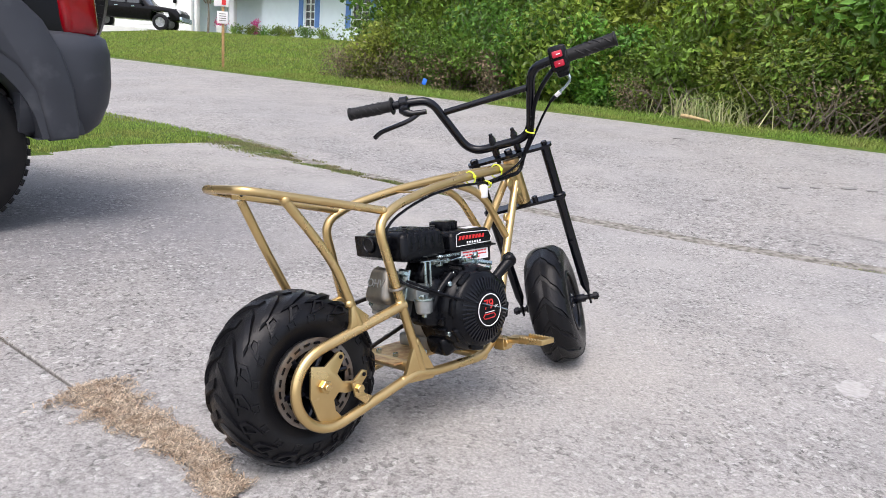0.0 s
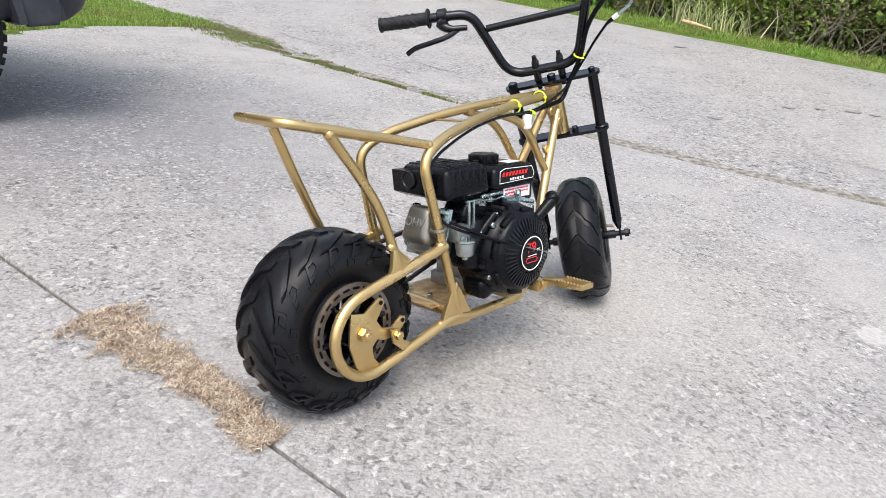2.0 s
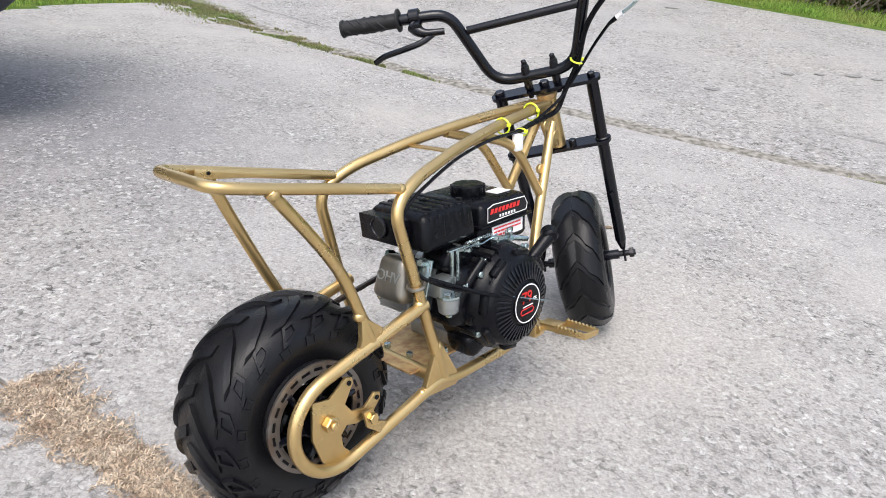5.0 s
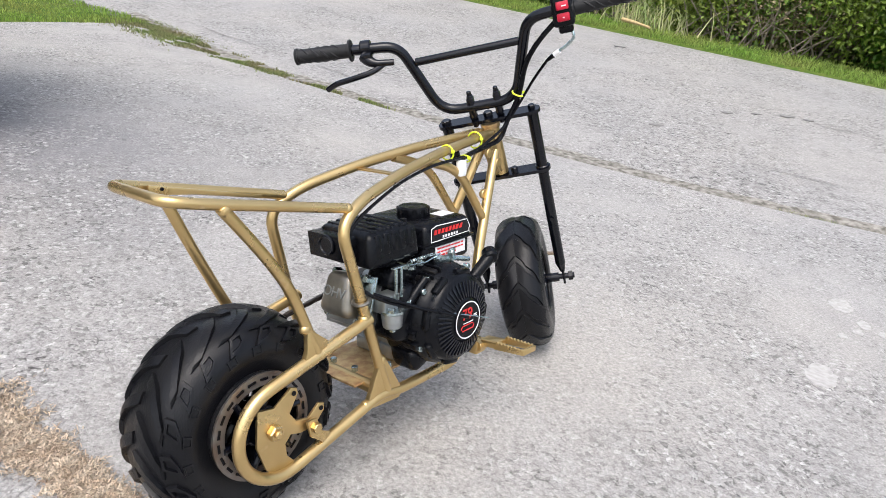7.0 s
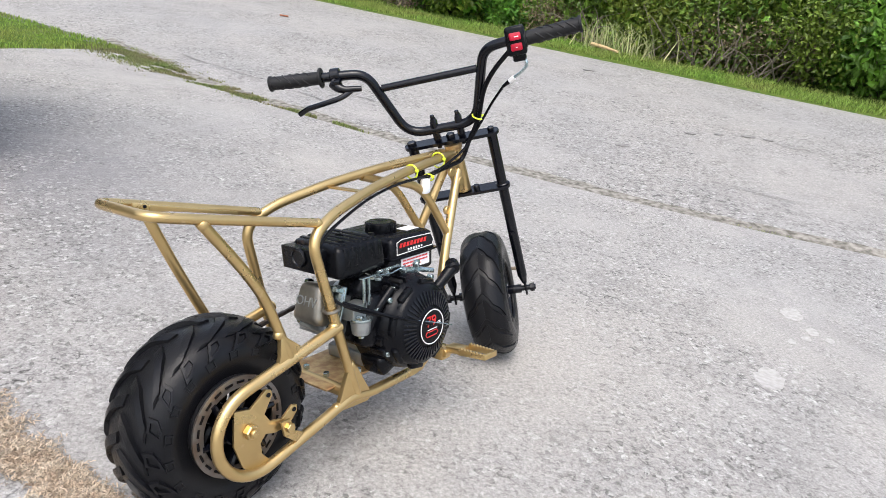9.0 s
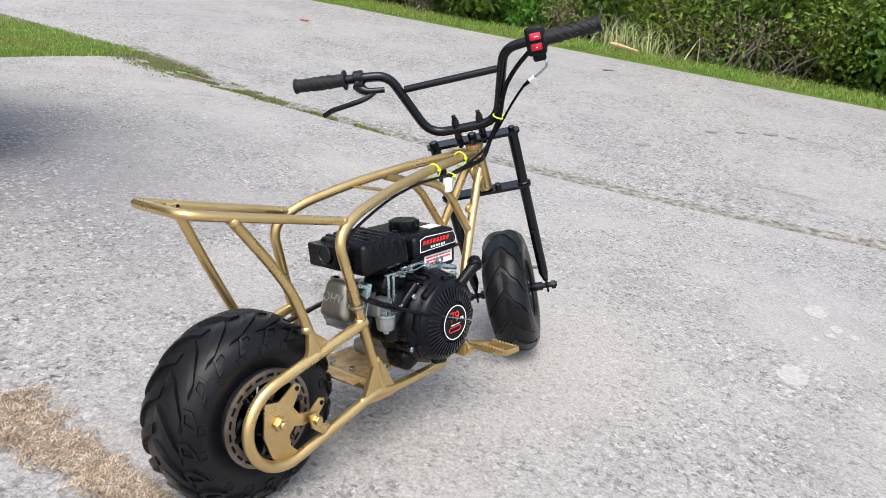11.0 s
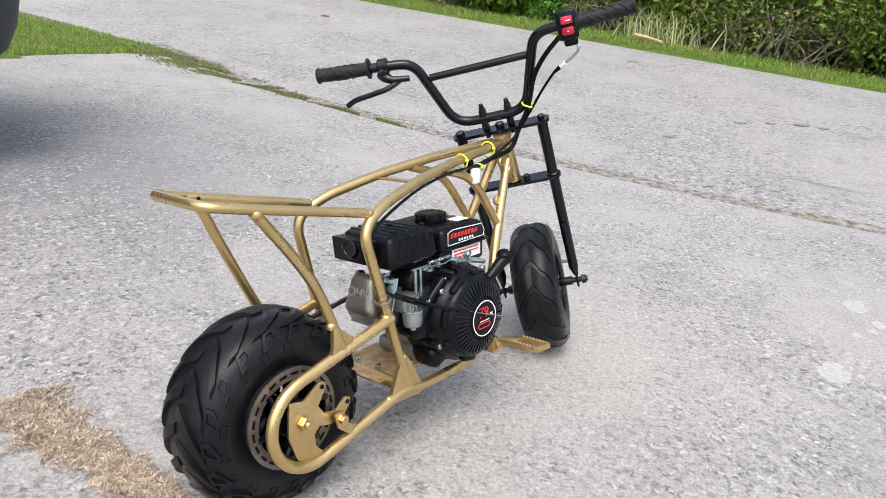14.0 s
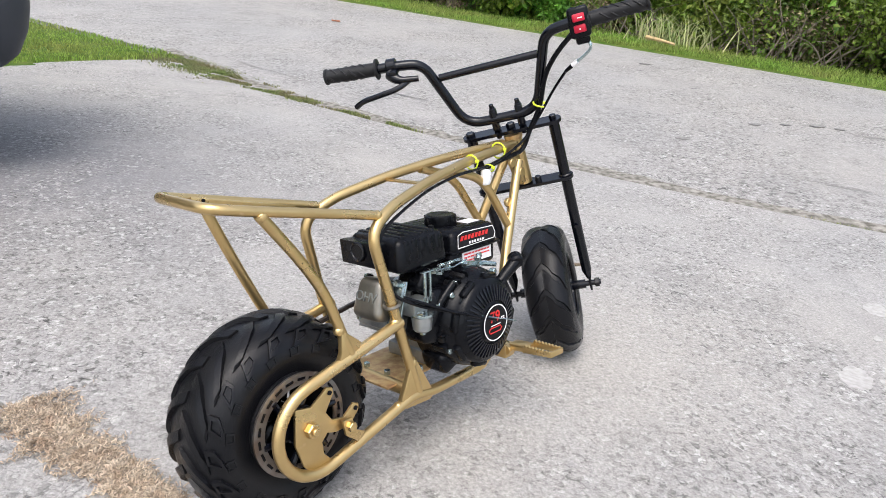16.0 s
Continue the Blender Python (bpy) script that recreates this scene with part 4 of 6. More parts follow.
for k in range(8):
    a = 2 * math.pi * k / 8 + 0.2
    part("lobe", block(bmesh.new(), (CX + 0.088 * math.sin(a), -0.152, CZ - 0.004 + 0.088 * math.cos(a)), (0.040, 0.016, 0.014), 0.005, Matrix.Rotation(a, 4, "Y")), M_SATIN, starter)
for k in range(4):
    part("vent", block(bmesh.new(), (CX - 0.062 - 0.012 * (k % 2), -0.152 + 0.004 * (k % 2), CZ + 0.052 - 0.03 * k), (0.010, 0.010, 0.022), 0.002, Matrix.Rotation(0.6, 4, "Y")), M_BLACK, starter)
FACE = Matrix(((1, 0, 0, 0), (0, 0, -1, 0), (0, 1, 0, 0), (0, 0, 0, 1)))
badge = part("badge", drum(bmesh.new(), (CX, -0.179, CZ - 0.004), (CX, -0.1830, CZ - 0.004), 0.0385, seg=40, bevel=0.0008), M_SATIN, starter, "round black badge with a white ring and red figures")
bm = lathe(bmesh.new(), [(0.0372, -0.1835), (0.0372, -0.1815), (0.0350, -0.1815), (0.0350, -0.1835)], 48, True)
bmesh.ops.translate(bm, verts=bm.verts[:], vec=(CX, 0, CZ - 0.004))
bmesh.ops.recalc_face_normals(bm, faces=bm.faces[:])
part("badge_ring", bm, M_WHITE, badge)
letters("79", 0.032, 0.0006, M_REDPRINT, badge, Matrix.Translation((CX - 0.003, -0.1836, CZ + 0.008)) @ FACE)
letters("cc", 0.012, 0.0005, M_WHITE, badge, Matrix.Translation((CX + 0.022, -0.1836, CZ + 0.002)) @ FACE)
bm = tube(bmesh.new(), [(CX + x, -0.1834, CZ - 0.018 + z) for x, z in ((-0.018, 0.005), (0.014, 0.005), (0.018, 0), (0.014, -0.005), (-0.018, -0.005), (-0.021, 0))], 0.0012, 6, 0, closed=True)
part("badge_mark", bm, M_REDPRINT, badge)
bm = block(bmesh.new(), (CX, -0.1834, CZ - 0.0085), (0.030, 0.001, 0.0016))
part("badge_line", bm, M_WHITE, badge)
for a in (0.6, 2.3, 4.2, 5.4):
    part("screw", drum(bmesh.new(), (CX + 0.097 * math.sin(a), -0.128, CZ + 0.097 * math.cos(a)), (CX + 0.099 * math.sin(a), -0.140, CZ + 0.099 * math.cos(a)), 0.006, seg=8, bevel=0.001), M_STEEL, cowl)
for ang, rr in ((-0.62, 0.1015), (-0.38, 0.1015), (-1.75, 0.1015), (-2.0, 0.1015)):
    part("cowl_slot", block(bmesh.new(), (CX + rr * math.sin(ang), -0.118, CZ - 0.004 + rr * math.cos(ang)), (0.012, 0.034, 0.008), 0.003, Matrix.Rotation(ang, 4, "Y")), M_RUBBER, cowl)
    part("slot_lip", block(bmesh.new(), (CX + rr * math.sin(ang + 0.1), -0.118, CZ - 0.004 + rr * math.cos(ang + 0.1)), (0.005, 0.040, 0.012), 0.002, Matrix.Rotation(ang + 0.1, 4, "Y")), M_SATIN, cowl)
part("cowl_duct", tube(bmesh.new(), [(CX - 0.062, -0.128, CZ + 0.082), (CX - 0.098, -0.125, CZ + 0.052), (CX - 0.118, -0.118, CZ + 0.010)], 0.0085, 12, 0.02), M_SATIN, cowl)
handle = part("pull_handle", tube(bmesh.new(), [(0.468, -0.142, 0.318), (0.510, -0.150, 0.352)], 0.011, 14, 0, r2=0.014), M_SATIN, engine, "black starter pull handle")
part("handle_end", drum(bmesh.new(), (0.505, -0.160, 0.352), (0.520, -0.140, 0.360), 0.0155, seg=18, bevel=0.004), M_SATIN, handle)
part("rope_guide", block(bmesh.new(), (0.462, -0.134, 0.314), (0.022, 0.022, 0.014), 0.003), M_STEEL, handle)

tank = part("fuel_tank", block(bmesh.new(), (0.440, -0.020, 0.408), (0.148, 0.170, 0.052), 0.014, None, 4, (0.94, 0.94)), M_SATIN, engine, "black plastic fuel tank")
part("tank_seam", block(bmesh.new(), (0.440, -0.020, 0.392), (0.153, 0.175, 0.005), 0.002), M_SATIN, tank)
part("tank_foot", block(bmesh.new(), (0.438, -0.020, 0.371), (0.142, 0.160, 0.046), 0.011, None, 3), M_SATIN, tank)
cap = part("fuel_cap", drum(bmesh.new(), (0.424, -0.022, 0.432), (0.424, -0.022, 0.454), 0.032, seg=36, bevel=0.003), M_SATIN, tank, "ribbed black fuel cap")
for k in range(12):
    a = 2 * math.pi * k / 12
    part("cap_rib", block(bmesh.new(), (0.424 + 0.0318 * math.cos(a), -0.022 + 0.0318 * math.sin(a), 0.443), (0.005, 0.009, 0.018), 0.0015, Matrix.Rotation(a, 4, "Z")), M_SATIN, cap)
part("top_sticker", block(bmesh.new(), (0.474, -0.055, 0.4345), (0.040, 0.030, 0.001)), M_WHITE, tank, "small white sticker")
TF = -0.1030
decal = part("tank_decal", prism(bmesh.new(), [(0.384, 0.399), (0.384, 0.425), (0.400, 0.430), (0.494, 0.427), (0.503, 0.412), (0.499, 0.401)], TF - 0.0008, TF), M_BLACK, tank, "black and red decal with a pale outline")
bm = tube(bmesh.new(), [(x, TF - 0.001, z) for x, z in ((0.384, 0.399), (0.384, 0.425), (0.400, 0.430), (0.494, 0.427), (0.503, 0.412), (0.499, 0.401))], 0.0009, 6, 0, closed=True)
part("decal_line", bm, M_WHITE, decal)
x = 0.391
for wd in (0.0105, 0.0105, 0.0100, 0.0110, 0.0105, 0.0100, 0.0110, 0.0105):
    part("decal_bar", prism(bmesh.new(), [(x, 0.4130), (x + wd * 0.68, 0.4130), (x + wd * 0.68 + 0.003, 0.4220), (x + 0.003, 0.4220)], TF - 0.0018, TF - 0.0008), M_REDPRINT, decal)
    x += wd + 0.0006
for k in range(6):
    part("decal_bar", block(bmesh.new(), (0.420 + 0.0085 * k, TF - 0.0012, 0.4055), (0.0045, 0.001, 0.0050)), M_WHITE, decal)
label_ = part("warning_label", block(bmesh.new(), (0.446, -0.1004, 0.3740), (0.092, 0.0022, 0.0250)), M_WHITE, tank, "white warning label with rows of small red print")
for row_, ln in ((0.3820, 0.080), (0.3750, 0.082), (0.3680, 0.056)):
    k = 0.446 - 0.041
    while k < 0.446 - 0.041 + ln - 0.006:
        wd = random.uniform(0.005, 0.011)
        part("print_bar", block(bmesh.new(), (k + wd / 2, -0.1018, row_), (wd, 0.0006, 0.0030)), M_REDPRINT, label_)
        k += wd + 0.002
filt = part("air_filter", block(bmesh.new(), (0.284, -0.036, 0.4145), (0.136, 0.148, 0.065), 0.015, None, 4, (0.93, 0.90)), M_SATIN, engine, "black ribbed air filter box")
for k in range(5):
    part("filter_rib", block(bmesh.new(), (0.242 + 0.0205 * k, -0.036, 0.4455), (0.0135, 0.118, 0.008), 0.0038, None, 3), M_SATIN, filt)
    part("filter_rib", block(bmesh.new(), (0.242 + 0.0205 * k, -0.1035, 0.4235), (0.0135, 0.007, 0.038), 0.0032, Matrix.Rotation(-0.10, 4, "X"), 3), M_SATIN, filt)
for x, y in ((0.252, -0.078), (0.292, -0.030), (0.335, -0.078)):
    part("screw", drum(bmesh.new(), (x, y, 0.444), (x, y, 0.4525), 0.0058, seg=10, bevel=0.001), M_SATIN, filt)
snout = part("intake_snout", prism(bmesh.new(), [(0.244, 0.438), (0.194, 0.439), (0.198, 0.394), (0.216, 0.386), (0.227, 0.398), (0.231, 0.408), (0.244, 0.410)], -0.072, 0.030, 0.005), M_SATIN, engine, "black exhaust box with a round opening")
part("opening", tube(bmesh.new(), [(0.1935, -0.024 + 0.0170 * math.cos(t), 0.421 + 0.0160 * math.sin(t)) for t in [2 * math.pi * k / 24 for k in range(24)]], 0.0030, 8, 0, closed=True), M_BLACK, snout)
part("opening_hole", drum(bmesh.new(), (0.1925, -0.024, 0.421), (0.1975, -0.024, 0.421), 0.0145, seg=20), M_RUBBER, snout)
part("knob", drum(bmesh.new(), (0.229, -0.045, 0.437), (0.229, -0.045, 0.446), 0.0065, seg=10), M_SATIN, snout)
HEAD = Matrix.Translation((0.212, -0.042, 0.329)) @ Matrix.Rotation(0.30, 4, "Y")
cover = part("valve_cover", block(bmesh.new(), (0, 0, 0), (0.044, 0.080, 0.080), 0.016, None, 4, (1.0, 0.80)), M_COVER, engine, "grey pressed valve cover with raised letters", at=HEAD)
part("cover_flange", block(bmesh.new(), (0.026, 0, -0.004), (0.007, 0.092, 0.086), 0.0035), M_STEEL, cover)
letters("OHV", 0.026, 0.0012, M_ALU, cover, Matrix.Translation((-0.0222, 0.0, 0.002)) @ Matrix(((0, 0, -1, 0), (-1, 0, 0, 0), (0, 1, 0, 0), (0, 0, 0, 1))))
for y, z in ((-0.042, -0.041), (0.042, -0.041), (-0.040, 0.036), (0.040, 0.036)):
    part("bolt", drum(bmesh.new(), (0.022, y, z), (0.006, y, z), 0.007, seg=6, bevel=0.001), M_STEEL, cover)
carb = part("carburettor", block(bmesh.new(), (0.268, -0.098, 0.312), (0.050, 0.036, 0.034), 0.005), M_ALU, engine, "silver carburettor with a float bowl")
part("float_bowl", drum(bmesh.new(), (0.266, -0.112, 0.298), (0.266, -0.112, 0.266), 0.021, 0.018, 20, 0.003), M_ALU, carb)
part("bowl_nut", drum(bmesh.new(), (0.266, -0.112, 0.266), (0.266, -0.112, 0.258), 0.006, seg=6), M_STEEL, carb)
part("bowl_rim", drum(bmesh.new(), (0.266, -0.112, 0.301), (0.266, -0.112, 0.297), 0.0235, seg=20), M_STEEL, carb)
part("choke_plate", block(bmesh.new(), (0.268, -0.121, 0.350), (0.006, 0.004, 0.062), 0.001), M_STEEL, carb)
part("choke_plate", block(bmesh.new(), (0.282, -0.121, 0.352), (0.005, 0.004, 0.058), 0.001), M_STEEL, carb)
part("linkage", block(bmesh.new(), (0.286, -0.119, 0.380), (0.050, 0.008, 0.003), 0.001), M_STEEL, carb)
part("throttle_rod", tube(bmesh.new(), [(0.290, -0.120, 0.378), (0.345, -0.124, 0.374), (0.400, -0.112, 0.376)], 0.0018, 6, 0), M_STEEL, carb)
part("throttle_lever", block(bmesh.new(), (0.415, -0.108, 0.362), (0.060, 0.004, 0.014), 0.001, Matrix.Rotation(0.2, 4, "Y")), M_STEEL, carb)
part("adjuster_tube", tube(bmesh.new(), [(0.44, -0.116, 0.360), (0.478, -0.122, 0.350)], 0.0055, 10, 0), M_STEEL, carb)
for x, y, z in ((0.300, -0.105, 0.372), (0.335, -0.110, 0.372), (0.385, -0.112, 0.368), (0.425, -0.112, 0.372), (0.295, -0.118, 0.308), (0.250, -0.118, 0.304), (0.318, -0.105, 0.366)):
    part("bolt", drum(bmesh.new(), (x, y, z), (x + 0.004, y - 0.012, z + 0.002), 0.0058, seg=6, bevel=0.001), M_STEEL, carb)
part("fuel_hose", tube(bmesh.new(), [(0.398, -0.095, 0.372), (0.372, -0.128, 0.350), (0.340, -0.120, 0.330), (0.290, -0.118, 0.312)], 0.0045, 8, 0.02), M_SATIN, carb, "black fuel hose")
part("governor_spring", tube(bmesh.new(), [(0.300 + 0.0012 * k, -0.126 + 0.003 * math.cos(k * 1.3), 0.386 + 0.003 * math.sin(k * 1.3)) for k in range(60)], 0.0007, 5, 0), M_STEEL, carb)
part("bracket_plate", block(bmesh.new(), (0.418, -0.104, 0.352), (0.050, 0.020, 0.004), 0.001, Matrix.Rotation(0.15, 4, "X")), M_STEEL, carb)
part("wing_nut", block(bmesh.new(), (0.430, -0.118, 0.378), (0.016, 0.006, 0.010), 0.002), M_STEEL, carb)
part("side_bracket", block(bmesh.new(), (0.236, -0.082, 0.330), (0.006, 0.030, 0.070), 0.002, Matrix.Rotation(0.3, 4, "Y")), M_STEEL, carb)
part("spark_boot", tube(bmesh.new(), [(0.225, -0.072, 0.392), (0.255, -0.090, 0.386), (0.300, -0.085, 0.376)], 0.008, 10, 0.02), M_SATIN, engine, "black spark plug boot")
for x, z in ((0.345, 0.342), (0.322, 0.262)):
    part("cowl_bolt", drum(bmesh.new(), (x, -0.118, z), (x, -0.132, z), 0.006, seg=6, bevel=0.001), M_STEEL, cowl)
part("shroud", block(bmesh.new(), (0.318, -0.070, 0.340), (0.090, 0.070, 0.050), 0.014, Matrix.Rotation(0.5, 4, "Y"), 3), M_SATIN, engine)
part("drain_bolt", drum(bmesh.new(), (0.340, -0.066, 0.176), (0.340, -0.078, 0.174), 0.007, seg=6, bevel=0.001), M_STEEL, engine)
part("clutch", drum(bmesh.new(), (0.385, 0.050, 0.255), (0.385, 0.105, 0.255), 0.050, seg=32, bevel=0.004), M_RUST, engine, "dark clutch drum")

# ---- chain: each link a piece ----
chain = new("drive_chain")
chain.parent, chain["label"] = bike, "dark roller chain to the rear sprocket"
link = None
for (x0, z0), (x1, z1) in (((0.018, 0.248), (0.382, 0.304)), ((0.385, 0.205), (0.022, 0.095))):
    length = math.hypot(x1 - x0, z1 - z0)
    ang = math.atan2(z1 - z0, x1 - x0)
    for k in range(int(length / 0.0127)):
        t = (k + 0.5) * 0.0127 / length
        m = Matrix.Translation((x0 + (x1 - x0) * t, 0.072, z0 + (z1 - z0) * t)) @ Matrix.Rotation(-ang, 4, "Y") @ Matrix.Scale(0.75 if k % 2 else 1, 4, (0, 1, 0))
        if link is None:
            link = part("chain_link", block(bmesh.new(), (0, 0, 0), (0.0165, 0.0095, 0.0088), 0.002), M_RUST, chain, at=m)
        else:
            again(link, m)

# ---- foot pegs and stand ----
for s in (-1, 1):
    peg = new("foot_peg")
    peg.parent, peg["label"] = bike, "gold foot peg with a serrated edge"
    f = lambda x, y, z: (x, s * y, z)
    part("bracket", block(bmesh.new(), f(0.520, 0.112, 0.146), (0.034, 0.034, 0.030), 0.004), M_GOLD, peg)
    part("pivot_bolt", drum(bmesh.new(), f(0.506, 0.128, 0.150), f(0.538, 0.128, 0.150), 0.011, seg=8, bevel=0.001), M_GOLD, peg)
    part("arm", block(bmesh.new(), f(0.533, 0.148, 0.157), (0.034, 0.046, 0.016), 0.005, Matrix.Rotation(s * 0.08, 4, "X")), M_GOLD, peg)
    loop = [f(0.516, 0.168, 0.158), f(0.516, 0.236, 0.164), f(0.552, 0.240, 0.164), f(0.554, 0.168, 0.158)]
    bm = bmesh.new()
    n = 0
    for (a, b) in ((loop[0], loop[1]), (loop[1], loop[2]), (loop[2], loop[3]), (loop[3], loop[0])):
        a, b = Vector(a), Vector(b)
        d = (b - a).normalized()
        mm = Matrix((d, Vector((0, 0, 1)).cross(d), Vector((0, 0, 1)))).transposed().to_4x4()
        block(bm, (a + b) / 2, ((b - a).length + 0.004, 0.0058, 0.0125), 0.0015, mm)
    part("tread_frame", bm, M_GOLD, peg)
    for x in (0.516, 0.553):
        for k in range(8):
            part("tooth", block(bmesh.new(), f(x, 0.173 + 0.0085 * k, 0.167), (0.0062, 0.0066, 0.0066), 0.001, Matrix.Rotation(0.78, 4, "X")), M_GOLD, peg)
stand = part("side_stand", tube(bmesh.new(), [(0.33, 0.098, 0.112), (0.315, 0.17, 0.075), (0.300, 0.262, 0.058)], 0.008, 10, 0.02), M_GOLD, bike, "gold side stand propping the bike")
part("foot", block(bmesh.new(), (0.300, 0.268, 0.056), (0.045, 0.030, 0.006), 0.002, Matrix.Rotation(TIP, 4, "X")), M_GOLD, stand)


# ---- the parked SUV: x towards its nose, y to its left, z up; origin under its left rear wheel ----
SUV = Matrix(((-NQ.x, NU.x, 0, 0), (-NQ.y, NU.y, 0, 0), (0, 0, 1, 0), (0, 0, 0, 1)))
SUV.translation = (*xy(-3.07, 0.805), 0.0)
suv = tagged(new("suv"), "black SUV with grey plastic cladding, parked on the driveway", "car")
suv.matrix_world = SUV


def car_wheel(parent, x, y, r, w, rim_mat, out=1, name="wheel"):
    """A car wheel whose outer face looks along out * y."""
    wh = new(name)
    wh.parent, wh.matrix_basis = parent, Matrix.Translation((x, y, r)) @ (Matrix() if out > 0 else Matrix.Rotation(math.pi, 4, "Z"))
    k = r / 0.36
    bm = lathe(bmesh.new(), [(0.215 * k, 0.0), (0.235 * k, 0.008), (0.30 * k, 0.012), (0.343 * k, -0.004), (0.356 * k, -0.03), (r, -0.06), (r, -w + 0.06), (0.356 * k, -w + 0.03), (0.30 * k, -w), (0.215 * k, -w)], 64, True)
    bmesh.ops.recalc_face_normals(bm, faces=bm.faces[:])
    ty = part("tyre", bm, M_RUBBER, wh, "black all-terrain tyre")
    blk = part("tread_block", block(bmesh.new(), (0, -0.042, r - 0.006), (0.030 * k, 0.06, 0.014), 0.003), M_RUBBER, ty)
    for j in range(1, 50):
        again(blk, Matrix.Rotation(2 * math.pi * j / 50, 4, "Y"), ty)
    bm = lathe(bmesh.new(), [(0.0, -0.03), (0.06 * k, -0.025), (0.07 * k, -0.05), (0.17 * k, -0.05), (0.205 * k, -0.01), (0.215 * k, -0.002), (0.215 * k, -0.10)], 40)
    part("rim", bm, rim_mat, wh, "alloy rim")
    for j in range(5):
        a = 2 * math.pi * j / 5
        part("spoke", tube(bmesh.new(), [(0.05 * k * math.sin(a), -0.018, 0.05 * k * math.cos(a)), (0.195 * k * math.sin(a), -0.014, 0.195 * k * math.cos(a))], 0.024 * k, 8, 0), rim_mat, wh)
    return wh


for wx, wy, out in ((-0.05, -0.02, 1), (-0.05, -1.72, -1), (2.66, -0.02, 1), (2.66, -1.72, -1)):
    car_wheel(suv, wx, wy, 0.36, 0.24, M_RIM_DARK, out)


def car_body(outline, y0, y1, tuck):
    """A body shell from a side outline, rounded, its sides drawn in towards the roof."""
    bm = prism(bmesh.new(), outline, y1, y0)
    top = max(z for _, z in outline)
    for v in bm.verts:
        mid = (y0 + y1) / 2
        t = max(0.0, (v.co.z - 1.0) / (top - 1.0))
        v.co.y = mid + (v.co.y - mid) * (1 - tuck * t)
    es = [e for e in bm.edges if abs(e.verts[0].co.y - e.verts[1].co.y) < 0.2]
    bmesh.ops.bevel(bm, geom=es, offset=0.05, segments=4, profile=0.5, affect="EDGES")
    return bm


part("body", car_body([(-0.60, 0.62), (-0.62, 0.98), (-0.56, 1.12), (-0.42, 1.72), (-0.25, 1.80), (1.55, 1.80), (1.75, 1.74), (2.30, 1.14), (3.30, 1.02), (3.42, 0.85), (3.42, 0.50), (3.10, 0.42), (3.05, 0.80), (2.30, 0.80), (2.25, 0.36), (0.45, 0.36), (0.40, 0.80), (-0.36, 0.80), (-0.42, 0.55)], -1.74, 0.0, 0.18), M_CARPAINT, suv, "glossy black body shell")
for y in (-0.065, -1.675):
    s = 1 if y > -1 else -1
    for pts in ([(-0.38, 1.14), (-0.28, 1.66), (0.42, 1.66), (0.42, 1.14)], [(0.52, 1.14), (0.52, 1.66), (1.48, 1.66), (2.02, 1.18), (1.60, 1.14)]):
        bm = prism(bmesh.new(), pts, -0.006, 0.006, 0.002)
        part("side_window", bm, M_GLASS, suv, "dark side glass", at=Matrix.Translation((0, y + 0.018 * s, 0)) @ Matrix.Translation((0, 0, 1.14)) @ Matrix.Rotation(s * 0.20, 4, "X") @ Matrix.Translation((0, 0, -1.14)))
part("windscreen", block(bmesh.new(), (2.02, -0.87, 1.44), (0.012, 1.36, 0.74), 0.004, Matrix.Rotation(-0.75, 4, "Y")), M_GLASS, suv)
part("rear_window", block(bmesh.new(), (-0.515, -0.87, 1.42), (0.012, 1.2, 0.42), 0.004, Matrix.Rotation(0.23, 4, "Y")), M_GLASS, suv)
# wrap-round rear bumper with a rounded corner
bm = bmesh.new()
sec = [(-0.01, 0.845), (0.018, 0.828), (0.034, 0.765), (0.034, 0.62), (0.020, 0.52), (-0.015, 0.435), (-0.05, 0.405), (-0.10, 0.40), (-0.10, 0.84)]
way = [(-0.36, 0.012, 0.0), (-0.55, 0.012, 0.0)] + [(-0.60 - 0.16 * math.sin(a), -0.148 + 0.16 * math.cos(a), a) for a in [math.pi / 2 * k / 8 for k in range(9)]] + [(-0.76, -0.87, math.pi / 2)] + [(-0.60 - 0.16 * math.sin(a), -1.592 + 0.16 * math.cos(a), a) for a in [math.pi / 2 + math.pi / 2 * k / 8 for k in range(9)]] + [(-0.55, -1.752, math.pi), (-0.36, -1.752, math.pi)]
rings = []
for x, y, a in way:
    lift = 0.035 * math.sin(min(a, math.pi / 2, math.pi - a) if 0 < a < math.pi else 0.0) ** 2
    rings.append([bm.verts.new((x - d * math.sin(a), y + d * math.cos(a), z + lift * min(max((0.70 - z) / 0.2, 0), 1))) for d, z in sec])
for a, b in zip(rings, rings[1:]):
    for k in range(len(sec)):
        bm.faces.new((a[k], b[k], b[(k + 1) % len(sec)], a[(k + 1) % len(sec)]))
bm.faces.new(rings[0])
bm.faces.new(rings[-1][::-1])
bmesh.ops.recalc_face_normals(bm, faces=bm.faces[:])
part("rear_bumper", bm, M_CLAD, suv, "dark grey plastic rear bumper", 45)


